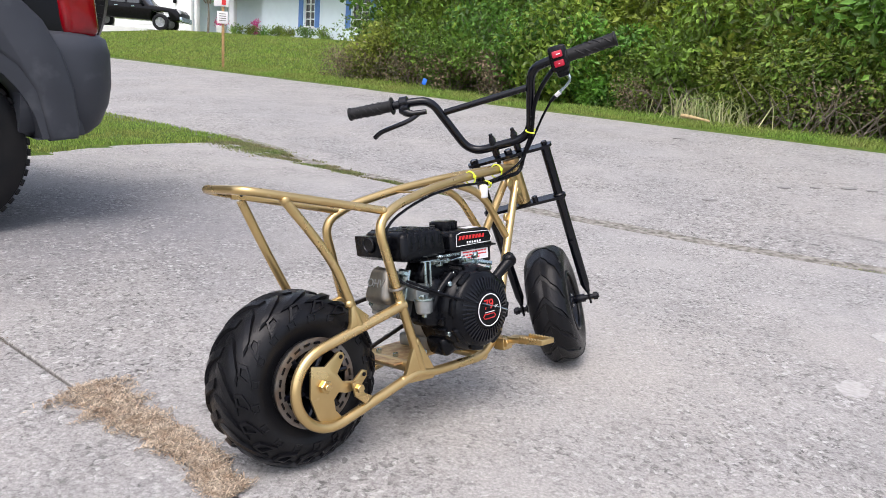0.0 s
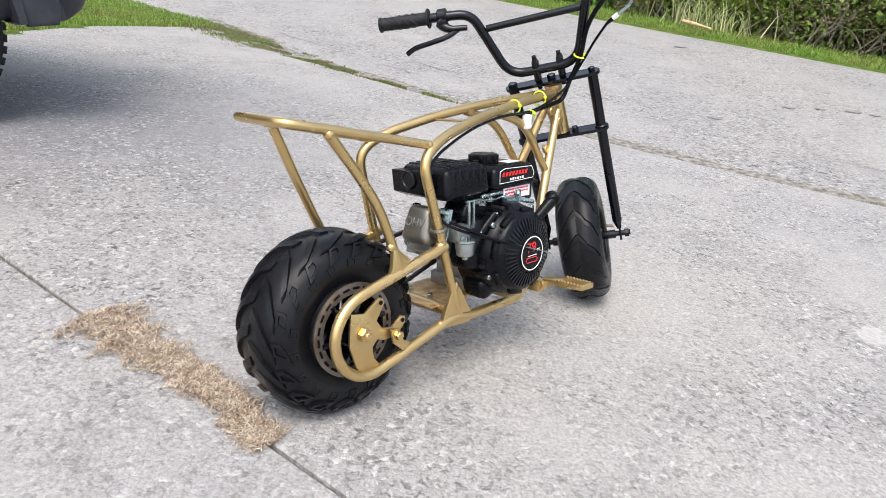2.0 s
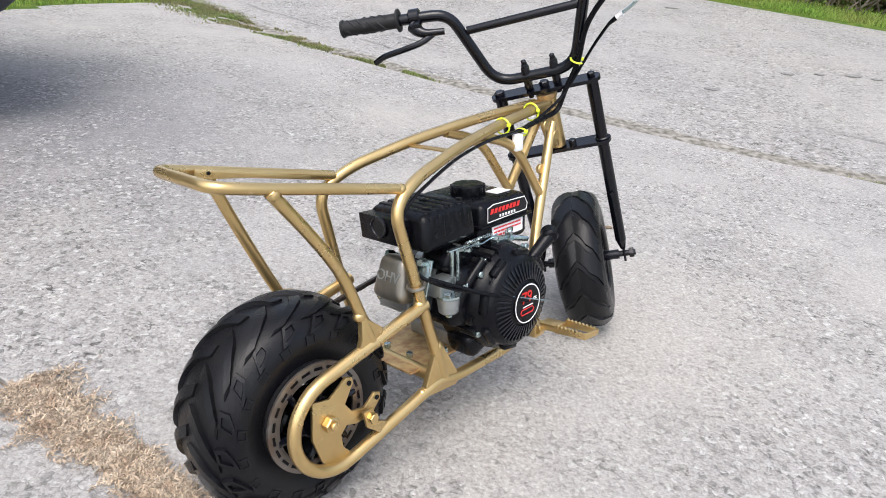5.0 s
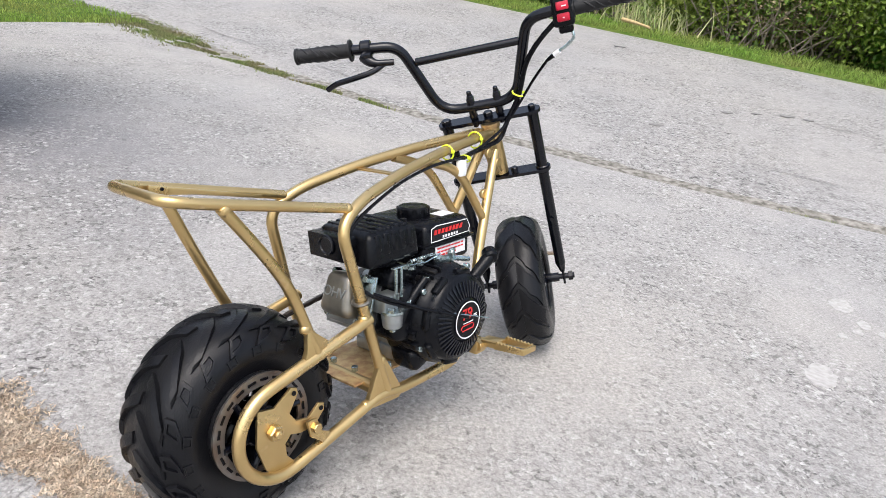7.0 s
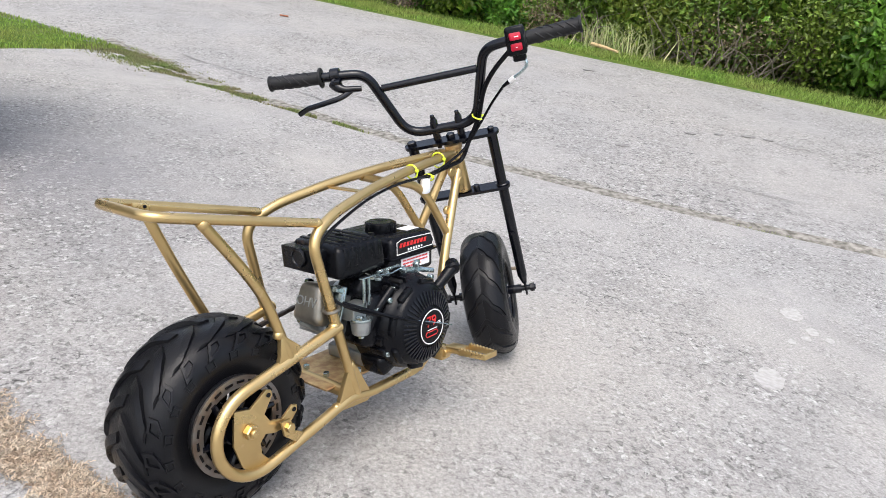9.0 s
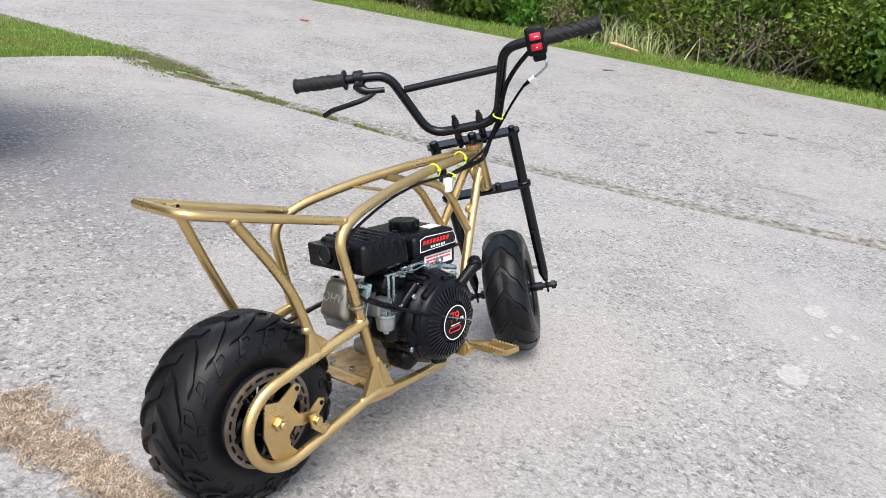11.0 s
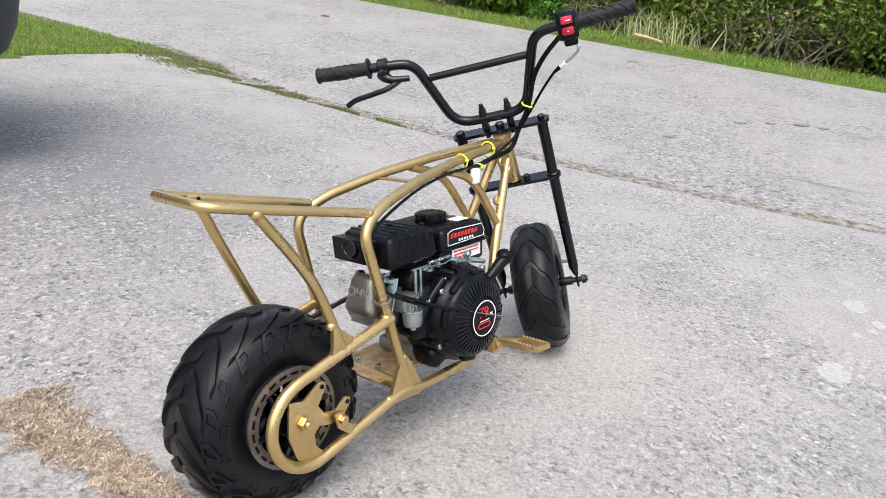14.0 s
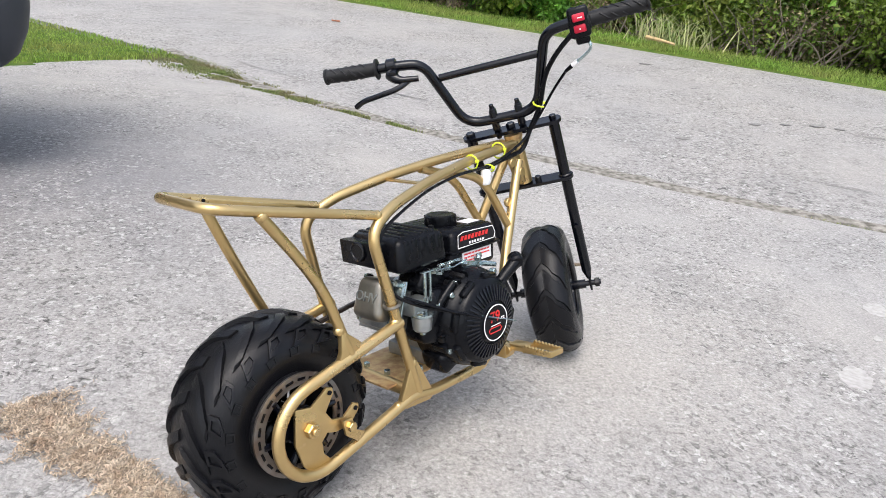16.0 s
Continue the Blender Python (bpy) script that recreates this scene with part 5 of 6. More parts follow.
def flare(cx, y, s):
    """A broad plastic arch over a wheel."""
    bm = bmesh.new()
    rows = []
    for k in range(25):
        a = -0.30 + (math.pi + 0.60) * k / 24
        inner = Vector((cx - 0.43 * math.cos(a), 0, 0.36 + 0.42 * math.sin(a)))
        outer = Vector((cx - 0.62 * math.cos(a), 0, 0.36 + 0.60 * math.sin(a)))
        inner.z, outer.z = max(inner.z, 0.40), max(outer.z, 0.42)
        rows.append([bm.verts.new((p.x, y + s * d, p.z)) for p, d in ((inner, -0.10), (inner, 0.052), (inner.lerp(outer, 0.25), 0.066), (inner.lerp(outer, 0.7), 0.052), (outer, 0.008), (outer, -0.03))])
    for a, b in zip(rows, rows[1:]):
        for k in range(5):
            bm.faces.new((a[k], a[k + 1], b[k + 1], b[k]))
    for r in (rows[0], rows[-1]):
        bm.faces.new(r)
    bmesh.ops.recalc_face_normals(bm, faces=bm.faces[:])
    return bm


for cx in (0.0, 2.66):
    part("wheel_arch", flare(cx, 0.0, 1), M_CLAD, suv, "dark grey plastic arch flare", 50)
    part("wheel_arch", flare(cx, -1.74, -1), M_CLAD, suv, "dark grey plastic arch flare", 50)
for y0, y1 in ((0.022, 0.074), (-1.814, -1.762)):
    panel = [(-0.20, 1.02), (-0.36, 0.97), (-0.455, 0.88), (-0.52, 0.76), (-0.560, 0.62), (-0.578, 0.47), (-0.570, 0.405), (-0.455, 0.395), (-0.435, 0.50), (-0.41, 0.60), (-0.35, 0.70), (-0.24, 0.78), (-0.12, 0.80)]
    part("arch_panel", prism(bmesh.new(), panel, y0, y1, 0.016), M_CLAD, suv, "dark grey plastic panel behind the wheel", 50)
for y in (-0.045, -1.695):
    tail = part("tail_light", block(bmesh.new(), (-0.615, y, 1.00), (0.17, 0.11, 0.36), 0.05, Matrix.Rotation(0.10, 4, "Y"), 4), M_TAIL, suv, "red tail lamp lens")
part("front_bumper", block(bmesh.new(), (3.42, -0.87, 0.56), (0.24, 1.76, 0.34), 0.06, None, 3), M_CLAD, suv)
part("sill", block(bmesh.new(), (1.33, -0.87, 0.42), (1.80, 1.80, 0.14), 0.03), M_CLAD, suv)
spare = new("spare_wheel")
spare.parent = suv
spare["label"] = "spare wheel on the tailgate"
spare.matrix_basis = Matrix.Translation((-0.66, -0.62, 1.09)) @ Matrix.Rotation(math.pi / 2, 4, "Z")
bm = lathe(bmesh.new(), [(0.20, 0.0), (0.23, 0.012), (0.31, 0.010), (0.345, -0.02), (0.355, -0.06), (0.355, -0.17), (0.345, -0.21), (0.31, -0.23), (0.20, -0.23)], 64, True)
bmesh.ops.translate(bm, verts=bm.verts[:], vec=(0, 0.22, 0))
bmesh.ops.recalc_face_normals(bm, faces=bm.faces[:])
tyre_ = part("tyre", bm, M_RUBBER, spare)
blk = part("tread_block", block(bmesh.new(), (0, 0.155, 0.352), (0.040, 0.07, 0.014), 0.003), M_RUBBER, tyre_)
for j in range(1, 36):
    again(blk, Matrix.Rotation(2 * math.pi * j / 36, 4, "Y"), tyre_)
part("rim", drum(bmesh.new(), (0, 0.02, 0), (0, 0.19, 0), 0.20, seg=32, bevel=0.02), M_ALU, spare)


# ---- grass, clippings and weeds ----
def blades(name, spots, height, width, material, label, category, lean=0.5, seg=1):
    """Thin bent blades standing at the spots (x, y, z)."""
    verts, faces = [], []
    for x, y, z in spots:
        a, h, w = random.uniform(0, 6.283), height * random.uniform(0.45, 1.2), width * random.uniform(0.6, 1.3)
        b = random.uniform(0, 6.283)
        l = h * lean * random.uniform(0.1, 1.3)
        dx, dy, ex, ey = math.cos(a) * w / 2, math.sin(a) * w / 2, math.cos(b) * l, math.sin(b) * l
        i = len(verts)
        verts += [(x - dx, y - dy, z - 0.01), (x + dx, y + dy, z - 0.01), (x + dx * 0.7 + ex * 0.35, y + dy * 0.7 + ey * 0.35, z + h * 0.62), (x - dx * 0.7 + ex * 0.35, y - dy * 0.7 + ey * 0.35, z + h * 0.62), (x + ex, y + ey, z + h)]
        faces += [(i, i + 1, i + 2, i + 3), (i + 3, i + 2, i + 4)]
    return soup(name, verts, faces, material, label, category)


spots = []
while len(spots) < 52000:
    u, q = random.uniform(-14, -5.1), random.uniform(-1.5, 4.25)
    if u < drive_left(q) + 0.05 * noise.noise((q * 6, u * 6, 0)) and q < near_edge(u) + 0.06 * noise.noise((u * 4, 0, 2)) and random.random() < min(1, 2.2 / max(0.4, (-4.6 - u)) ** 0.9):
        spots.append((*xy(u, q), 0.008))
blades("lawn_grass", spots, 0.027, 0.008, M_BLADE, "short mown green lawn beside the driveway", "grass", 0.9)
spots = []
while len(spots) < 9000:
    u = random.uniform(-6.1, -2.7)
    w = 0.012 + 0.12 * smooth(-3.0, -5.9, u)
    if random.random() > 0.15 + 0.85 * smooth(-2.8, -5.0, u):
        continue
    q = near_edge(u) + 0.04 + random.gauss(0, w) - 0.6 * w
    if noise.noise((u * 4, q * 9, 3)) > 0.02 - 0.6 * smooth(-4.6, -5.9, u):
        spots.append((*xy(u, q), 0.004))
blades("joint_weeds", spots, 0.0115, 0.0075, M_WEED, "low weeds creeping along the driveway edge", "weeds", 1.1)
spots = [(*xy(u, near_edge(u) + 0.02 + random.gauss(0, 0.012)), -0.01) for u in [random.uniform(-0.55, -0.22) for _ in range(320)]]
spots += [(*xy(u, near_edge(u) + 0.02 + random.gauss(0, 0.010)), -0.02) for u in [random.uniform(-3.2, -0.9) for _ in range(420)]]
blades("edge_weeds", spots, 0.016, 0.004, M_WEED, "thin dry weeds in the road joint", "weeds", 1.2)

spots = []
while len(spots) < 60000:
    u, q = random.uniform(-40, -9.5), 10.1 + 11.4 * random.random() ** 1.3
    if q > 15 and u < -34.5:
        continue
    spots.append((*xy(u, q), land(u, q)))
blades("far_lawn_grass", spots, 0.075, 0.030, M_BLADE, "mown green lawn sloping up to the house", "grass", 1.0)

# heap of dry clippings lying along the slab joint
verts, faces = [], []
for k in range(17000):
    t = random.random() ** 0.9
    a, b = Vector((-0.745, 1.475, 0)), Vector((-0.235, 1.155, 0))
    d = (b - a).normalized()
    side = Vector((-d.y, d.x, 0))
    spread = (0.088 if t < 0.28 else 0.056) * (1 - 0.45 * t) * (0.70 + 0.5 * noise.noise((t * 9, 0, 0)) + 0.35 * noise.noise((t * 31, 2, 0))) + 0.006
    off = random.gauss(0, spread * 0.55)
    if abs(off) > spread * 1.6:
        continue
    shift = 0.02 * noise.noise((t * 5, 4, 0)) - 0.025 * smooth(0.75, 1, t)
    c = a + (b - a) * t + side * (off + shift)
    z = random.random() ** 1.5 * 0.012 * max(0.1, 1 - abs(off) / (spread * 1.7))
    ang, tilt, ln, w = random.uniform(0, 6.283), random.gauss(0, 0.24), random.uniform(0.007, 0.019), random.uniform(0.0013, 0.0026)
    e = Vector((math.cos(ang) * math.cos(tilt), math.sin(ang) * math.cos(tilt), abs(math.sin(tilt)))) * ln
    s = Vector((-math.sin(ang), math.cos(ang), random.uniform(-0.5, 0.5))).normalized() * w
    c.z = z + 0.002
    mid = c + e * 0.5 + Vector((0, 0, random.uniform(0, 0.005)))
    i = len(verts)
    verts += [c - s * 0.5, c + s * 0.5, mid + s * 0.6, mid - s * 0.6, c + e]
    faces += [(i, i + 1, i + 2, i + 3), (i + 3, i + 2, i + 4)]
soup("dry_clippings", verts, faces, M_DRY, "heap of dry straw-coloured grass clippings on the slab joint", "grass clippings")
# crumbs of soil and stalks in the rest of the joint
verts, faces = [], []
for k in range(5200):
    u = random.choice((random.uniform(-4.9, -1.85), random.uniform(-0.62, 0.9), random.uniform(-0.62, -0.2)))
    x, y = xy(u, joint_line(u) + random.gauss(0, 0.007))
    r = random.uniform(0.001, 0.0042)
    c = Vector((x, y, -0.006 + random.uniform(0, 0.008)))
    i = len(verts)
    verts += [c + Vector((random.uniform(-1, 1), random.uniform(-1, 1), random.uniform(-0.6, 1))) * r for _ in range(4)]
    faces += [(i, i + 1, i + 2), (i, i + 2, i + 3), (i, i + 3, i + 1), (i + 1, i + 3, i + 2)]
soup("joint_debris", verts, faces, M_SOIL, "dark soil and crumbs packed in the slab joint", "soil")
bm = bmesh.new()
prev = None
for k in range(62):
    u = us_[k]
    q = joint_line(u)
    cur = [bm.verts.new((*xy(u, q - 0.009), -0.016)), bm.verts.new((*xy(u, q + 0.009), -0.016))]
    if prev:
        bm.faces.new((prev[0], cur[0], cur[1], prev[1]))
    prev = cur
tagged(part("joint_filler", bm, M_SOIL, None), "dark soil in the joint between slabs", "joint", kind="structure")
bm = bmesh.new()
prev = None
for k in range(275):
    u = -6.4 + 0.04 * k
    q = near_edge(u)
    cur = [bm.verts.new((*xy(u, q - 0.03), -0.010)), bm.verts.new((*xy(u, q + 0.03 + max(0.0, 0.12 + 0.13 * noise.noise((u * 1.6, 1, 1)) + 0.06 * noise.noise((u * 9, 1, 4))) * (0.45 + 0.55 * smooth(-0.2, -1.5, u))), land(u, q + 0.1) + 0.005))]
    if prev:
        bm.faces.new((prev[0], cur[0], cur[1], prev[1]))
    prev = cur
tagged(part("road_joint", bm, mat("gutter_grit", (0.085, 0.078, 0.062), 0.95, scale=26, color2=(0.30, 0.28, 0.25), bump=1.0, bump_scale=120), None), "gritty strip where the drive meets the road", "joint", kind="structure")


def splat(cx, cy, r, seed, z=0.0025):
    """A flat ragged spill of cement."""
    bm = bmesh.new()
    ring_ = [bm.verts.new((cx + r * (1 + 0.28 * noise.noise((math.cos(t) * 1.3 + seed, math.sin(t) * 1.3, seed)) + 0.30 * noise.noise((math.cos(t) * 4, math.sin(t) * 4, seed))) * math.cos(t), cy + r * (1 + 0.28 * noise.noise((math.cos(t) * 1.3 + seed, math.sin(t) * 1.3, seed)) + 0.30 * noise.noise((math.cos(t) * 4, math.sin(t) * 4, seed))) * math.sin(t) * 0.95, z)) for t in [2 * math.pi * k / 40 for k in range(40)]]
    d = Vector((0.6, 0.8, 0))
    for v in ring_:
        o = v.co - Vector((cx, cy, z))
        v.co += d * o.dot(d) * 0.2 - (o - d * o.dot(d)) * 0.3
    bm.faces.new(ring_)
    r2 = bmesh.ops.extrude_face_region(bm, geom=bm.faces[:])
    bmesh.ops.translate(bm, verts=[v for v in r2["geom"] if isinstance(v, bmesh.types.BMVert)], vec=(0, 0, -z - 0.002))
    bmesh.ops.recalc_face_normals(bm, faces=bm.faces[:])
    return bm


for i, (px, py, r) in enumerate(((1.29, 1.93, 0.062), (1.66, 2.44, 0.058), (1.66, 2.30, 0.032), (1.60, 2.24, 0.022), (1.69, 2.24, 0.020), (1.52, 2.20, 0.018), (1.365, 1.925, 0.013))):
    tagged(part("cement_patch", splat(px, py, r, i * 3.7), M_PATCH, None), "pale spilled cement patch on the driveway", "patch", group="cement patches")


def crack(points, width, parent_z, name, label, material):
    """A narrow ragged sunk seam drawn as a thin strip along points."""
    bm = bmesh.new()
    prev = None
    pts_ = rounded([(x, y, 0) for x, y in points], 0.2)
    fine = []
    for a, b in zip(pts_, pts_[1:]):
        n = max(1, int((b - a).length / 0.05))
        fine += [a.lerp(b, k / n) for k in range(n)]
    fine.append(pts_[-1])
    for k, p in enumerate(fine):
        d = (fine[min(k + 1, len(fine) - 1)] - fine[max(k - 1, 0)]).normalized()
        s = Vector((-d.y, d.x, 0))
        p = p + s * 0.035 * noise.noise((p.x * 7, p.y * 7, 0))
        w = width * max(0.0, 0.25 + 1.5 * noise.noise((p.x * 2.2, p.y * 2.2, 5)))
        u, q = p.dot(NU), p.dot(NQ)
        z = land(u, q) + parent_z
        if w < width * 0.12:
            prev = None
            continue
        cur = [bm.verts.new((p.x - s.x * w, p.y - s.y * w, z)), bm.verts.new((p.x + s.x * w, p.y + s.y * w, z))]
        if prev:
            bm.faces.new((prev[0], cur[0], cur[1], prev[1]))
        prev = cur
    return tagged(part(name, bm, material, None), label, "crack", kind="structure")


M_CRACK = mat("dark_crack", (0.13, 0.125, 0.12), 0.95, scale=30, color2=(0.24, 0.23, 0.22))
crack([xy(-9, 4.95), xy(-6, 4.75), xy(-3.6, 4.55), xy(-1.6, 4.75), xy(1.5, 5.0)], 0.007, 0.0055, "road_crack", "dark crack running along the road", M_CRACK)
crack([xy(-5.5, 4.4), xy(-3.4, 4.2), xy(-1.9, 4.35)], 0.007, 0.0055, "road_crack", "dark crack near the road edge", M_CRACK)
crack([xy(-12, 6.6), xy(-7, 6.3), xy(-2, 6.5), xy(2, 6.8)], 0.009, 0.0055, "road_crack", "faint crack along the middle of the road", M_CRACK)
crack([xy(-3, 5.7), xy(-0.6, 5.9), xy(1.8, 5.8)], 0.008, 0.0055, "road_crack", "faint crack across the road surface", M_CRACK)
for i, (u, q, r) in enumerate(((-1.3, 6.22, 0.060), (-0.91, 6.68, 0.075), (-1.55, 5.19, 0.055), (-3.16, 8.59, 0.085), (-1.12, 6.45, 0.045), (-0.75, 6.72, 0.05))):
    x, y = xy(u, q)
    bm = splat(x, y, r, 20 + i * 2.1, 0.003)
    bmesh.ops.scale(bm, vec=(1.15, 0.85, 1), verts=bm.verts[:], space=Matrix.Translation((-x, -y, 0)) @ Matrix())
    bmesh.ops.translate(bm, verts=bm.verts[:], vec=(0, 0, land(u, q) + 0.003))
    tagged(part("oil_spot", bm, M_CRACK, None), "dark worn spot on the road surface", "stain", group="road spots")


# ---- verge and woods across the road ----
spots, tall = [], []
while len(spots) < 36000:
    u = random.uniform(-16, 9)
    q = 9.93 + abs(random.gauss(0, 0.75)) + 0.10 * noise.noise((u * 1.2, 0, 0))
    spots.append((*xy(u, q), land(u, q)))
blades("verge_grass", spots, 0.065, 0.016, M_BLADE, "rough green verge along the far road edge", "grass", 0.8)
for k in range(210):
    cu = random.choice((-3.9, -3.6, -3.75, -4.2, 2.4))
    u, q = random.gauss(cu, 0.35), 11.0 + random.gauss(0, 0.22)
    tall.append((*xy(u, q), land(u, q)))
blades("tall_grass", tall, 0.46, 0.016, M_TALL, "pale arching tall grass before the bushes", "grass", 1.1)


def leaf_cloud(count, rx, ry, rz, size, seed, lobes):
    """Leaves scattered through overlapping lobes, thick towards the outside, with gaps."""
    rng = np.random.default_rng(seed)
    cen = np.c_[rng.uniform(-0.75, 0.75, lobes) * rx, rng.uniform(-0.75, 0.75, lobes) * ry, rng.uniform(0.12, 0.9, lobes) * rz]
    rad = rng.uniform(0.28, 0.5, lobes) * min(rx, rz)
    pick = rng.integers(0, lobes, count)
    d = rng.normal(size=(count, 3))
    d /= np.linalg.norm(d, axis=1)[:, None]
    rr = rad[pick] * (1 - 0.55 * rng.random(count) ** 2.2)
    p = cen[pick] + d * rr[:, None] * np.array([1.15, 1.1, 0.85])
    p += rng.normal(scale=0.05, size=p.shape)
    p[:, 2] = np.abs(p[:, 2])
    ln = size * rng.uniform(0.55, 1.3, count)
    axis = d * 0.6 + rng.normal(scale=0.6, size=(count, 3)) + np.array([0, 0, -0.1])
    axis /= np.linalg.norm(axis, axis=1)[:, None]
    nrm = d + np.array([0, 0, 0.7]) + rng.normal(scale=0.5, size=(count, 3))
    side = np.cross(axis, nrm)
    side /= np.linalg.norm(side, axis=1)[:, None]
    fold = np.cross(side, axis) * (ln * 0.10)[:, None]
    a, b = p, p + axis * ln[:, None]
    m = p + axis * (ln * 0.45)[:, None]
    w = side * (ln * 0.26)[:, None]
    v = np.stack([a, m + w + fold, b, m - w + fold], 1).reshape(-1, 3)
    idx = np.arange(count)[:, None] * 4
    f = np.concatenate([idx + [0, 1, 2], idx + [0, 2, 3]])
    return v.tolist(), f.tolist(), cen


def shrub(name, seed, count, rx, ry, rz, size, leaf, label, category, lobes=16, trunk=0.018):
    """A bush or small tree: stems that fork to the lobes, and a crown of single leaves."""
    s = new(name)
    v, f, cen = leaf_cloud(count, rx, ry, rz, size, seed, lobes)
    me = bpy.data.meshes.new("crown")
    me.from_pydata(v, [], f)
    me.materials.append(leaf)
    c = new("crown", me)
    c.parent = s
    rng = random.Random(seed)
    bm = bmesh.new()
    for cx, cy, cz in cen:
        bx, by = rng.uniform(-0.15, 0.15) * rx, rng.uniform(-0.15, 0.15) * ry
        tube(bm, [(bx, by, -0.1), (bx * 1.6 + cx * 0.25, by * 1.6 + cy * 0.25, cz * 0.45), (cx, cy, cz)], trunk, 6, 0.3, r2=0.004)
        for _ in range(3):
            e = Vector((cx, cy, cz)) + Vector((rng.uniform(-1, 1), rng.uniform(-1, 1), rng.uniform(-0.6, 1))) * 0.35 * rz * 0.5
            tube(bm, [(cx * 0.7 + bx * 0.3, cy * 0.7 + by * 0.3, cz * 0.75), tuple(e)], 0.006, 5, 0, r2=0.002)
    part("trunk", bm, M_TWIG, s)
    return tagged(s, label, category)


kinds = [
    shrub("bush", 11, 5200, 1.15, 0.9, 2.0, 0.15, M_LEAF_A, "dense bright green bush beside the road", "bush", 18),
    shrub("bush", 12, 5200, 1.25, 0.9, 1.7, 0.10, M_LEAF_B, "dark green bush with small leaves", "bush", 18),
    shrub("bush", 13, 4200, 1.0, 0.8, 1.4, 0.13, M_LEAF_C, "yellow-green leafy bush on the verge", "bush", 14),
    shrub("tree", 14, 7500, 1.8, 1.3, 4.0, 0.15, M_LEAF_B, "tall dark green roadside tree", "tree", 26, 0.05),
    shrub("tree", 15, 7500, 1.7, 1.3, 3.6, 0.15, M_LEAF_A, "tall bright green roadside tree", "tree", 26, 0.05),
    shrub("thicket", 16, 1500, 0.9, 0.6, 1.0, 0.09, M_LEAF_D, "thicket of dead brown twigs and leaves", "thicket", 16, 0.010),
]


def plant(k, u, q, scale, turn):
    m = Matrix.Translation((*xy(u, q), land(u, q) - 0.03)) @ Matrix.Rotation(turn, 4, "Z")
    o = copy_thing(kinds[k], m)
    o.scale = (scale, scale, scale * random.uniform(0.9, 1.12))
    o["group"] = "hedge across the road"


rng_ = random.Random(5)
for k_, u_, q_, s_ in ((3, -12.0, 12.9, 1.0), (1, -12.1, 12.5, 1.0), (4, -10.9, 13.2, 1.05)):
    plant(k_, u_, q_, s_, u_ * 2.1)
u = -12.2
while u < 11:
    plant(rng_.choice((0, 0, 1, 2, 2, 1)), u, 12.1 + rng_.uniform(-0.25, 0.3), rng_.uniform(0.72, 1.05), rng_.uniform(0, 6.28))
    u += rng_.uniform(0.75, 1.15)
u = -12.5
while u < 13:
    plant(rng_.choice((0, 1, 0, 4, 3)), u, 13.5 + rng_.uniform(-0.3, 0.4), rng_.uniform(0.95, 1.2), rng_.uniform(0, 6.28))
    u += rng_.uniform(1.0, 1.5)
u = -13
while u < 16:
    plant(rng_.choice((3, 4)), u, 15.6 + rng_.uniform(-0.5, 0.6), rng_.uniform(1.0, 1.35), rng_.uniform(0, 6.28))
    u += rng_.uniform(1.6, 2.3)
for u, q, s in ((-12.4, 11.2, 0.7), (-8.2, 11.5, 0.7), (1.8, 11.3, 0.5), (4.2, 11.7, 0.7), (-10.6, 11.7, 0.75), (-9.3, 11.6, 0.8), (-2.2, 11.6, 0.7), (-1.4, 11.7, 0.7), (3.0, 11.7, 0.75), (-5.0, 11.5, 0.55), (-11.8, 11.9, 0.8)):
    plant(5, u, q, s, rng_.uniform(0, 6.28))
for i, k in enumerate(kinds):
    k.matrix_basis = Matrix.Translation((*xy(-12.6 + i * 4.6, 17.8), land(0, 17.8))) @ Matrix.Rotation(i, 4, "Z")
# dead branches
for i, (u, q, h) in enumerate(((-3.0, 11.2, 0.9), (-2.5, 11.25, 0.8), (-2.1, 11.2, 1.0), (-4.4, 11.3, 0.8), (-1.5, 11.2, 0.9), (1.8, 11.3, 0.8))):
    bunch = tagged(new("dead_branch"), "bare grey dead branches leaning in the undergrowth", "branch", group="dead branches")
    rng = random.Random(i)
    base_ = Vector((*xy(u, q), land(u, q)))
    for k in range(9):
        e = base_ + Vector((rng.uniform(-0.8, 0.8), rng.uniform(-0.5, 0.2), rng.uniform(0.2, 1) * h))
        m_ = base_.lerp(e, 0.5) + Vector((rng.uniform(-0.15, 0.15), 0, rng.uniform(0, 0.25)))
        part("twig", tube(bmesh.new(), [tuple(base_ + Vector((rng.uniform(-0.3, 0.3), 0, 0))), tuple(m_), tuple(e)], 0.011, 6, 0.2, r2=0.003), M_TWIG, bunch)
bm = tube(bmesh.new(), [(*xy(-3.95, 10.62), land(-3.95, 10.62) + 0.10), (*xy(-3.7, 10.50), land(-3.7, 10.5) + 0.10), (*xy(-3.45, 10.42), land(-3.45, 10.42) + 0.08)], 0.030, 8, 0.1, r2=0.018)
tagged(part("wood_scrap", bm, M_STRAW, None), "pale broken piece of wood on the verge", "wood")
bm = block(bmesh.new(), (*xy(-7.36, 7.55), land(-7.36, 7.55) + 0.015), (0.12, 0.05, 0.02), 0.008)
tagged(part("fallen_leaf", bm, mat("orange_leaf", (0.38, 0.14, 0.07), 0.7, vary=0.3), None), "orange dead leaf lying on the road", "leaf")
bm = block(bmesh.new(), (0.62, 2.58, 0.004), (0.055, 0.018, 0.008), 0.003, Matrix.Rotation(0.3, 4, "Z"))
tagged(part("bark_chip", bm, M_SOIL, None), "small dark chip of bark on the driveway", "debris")

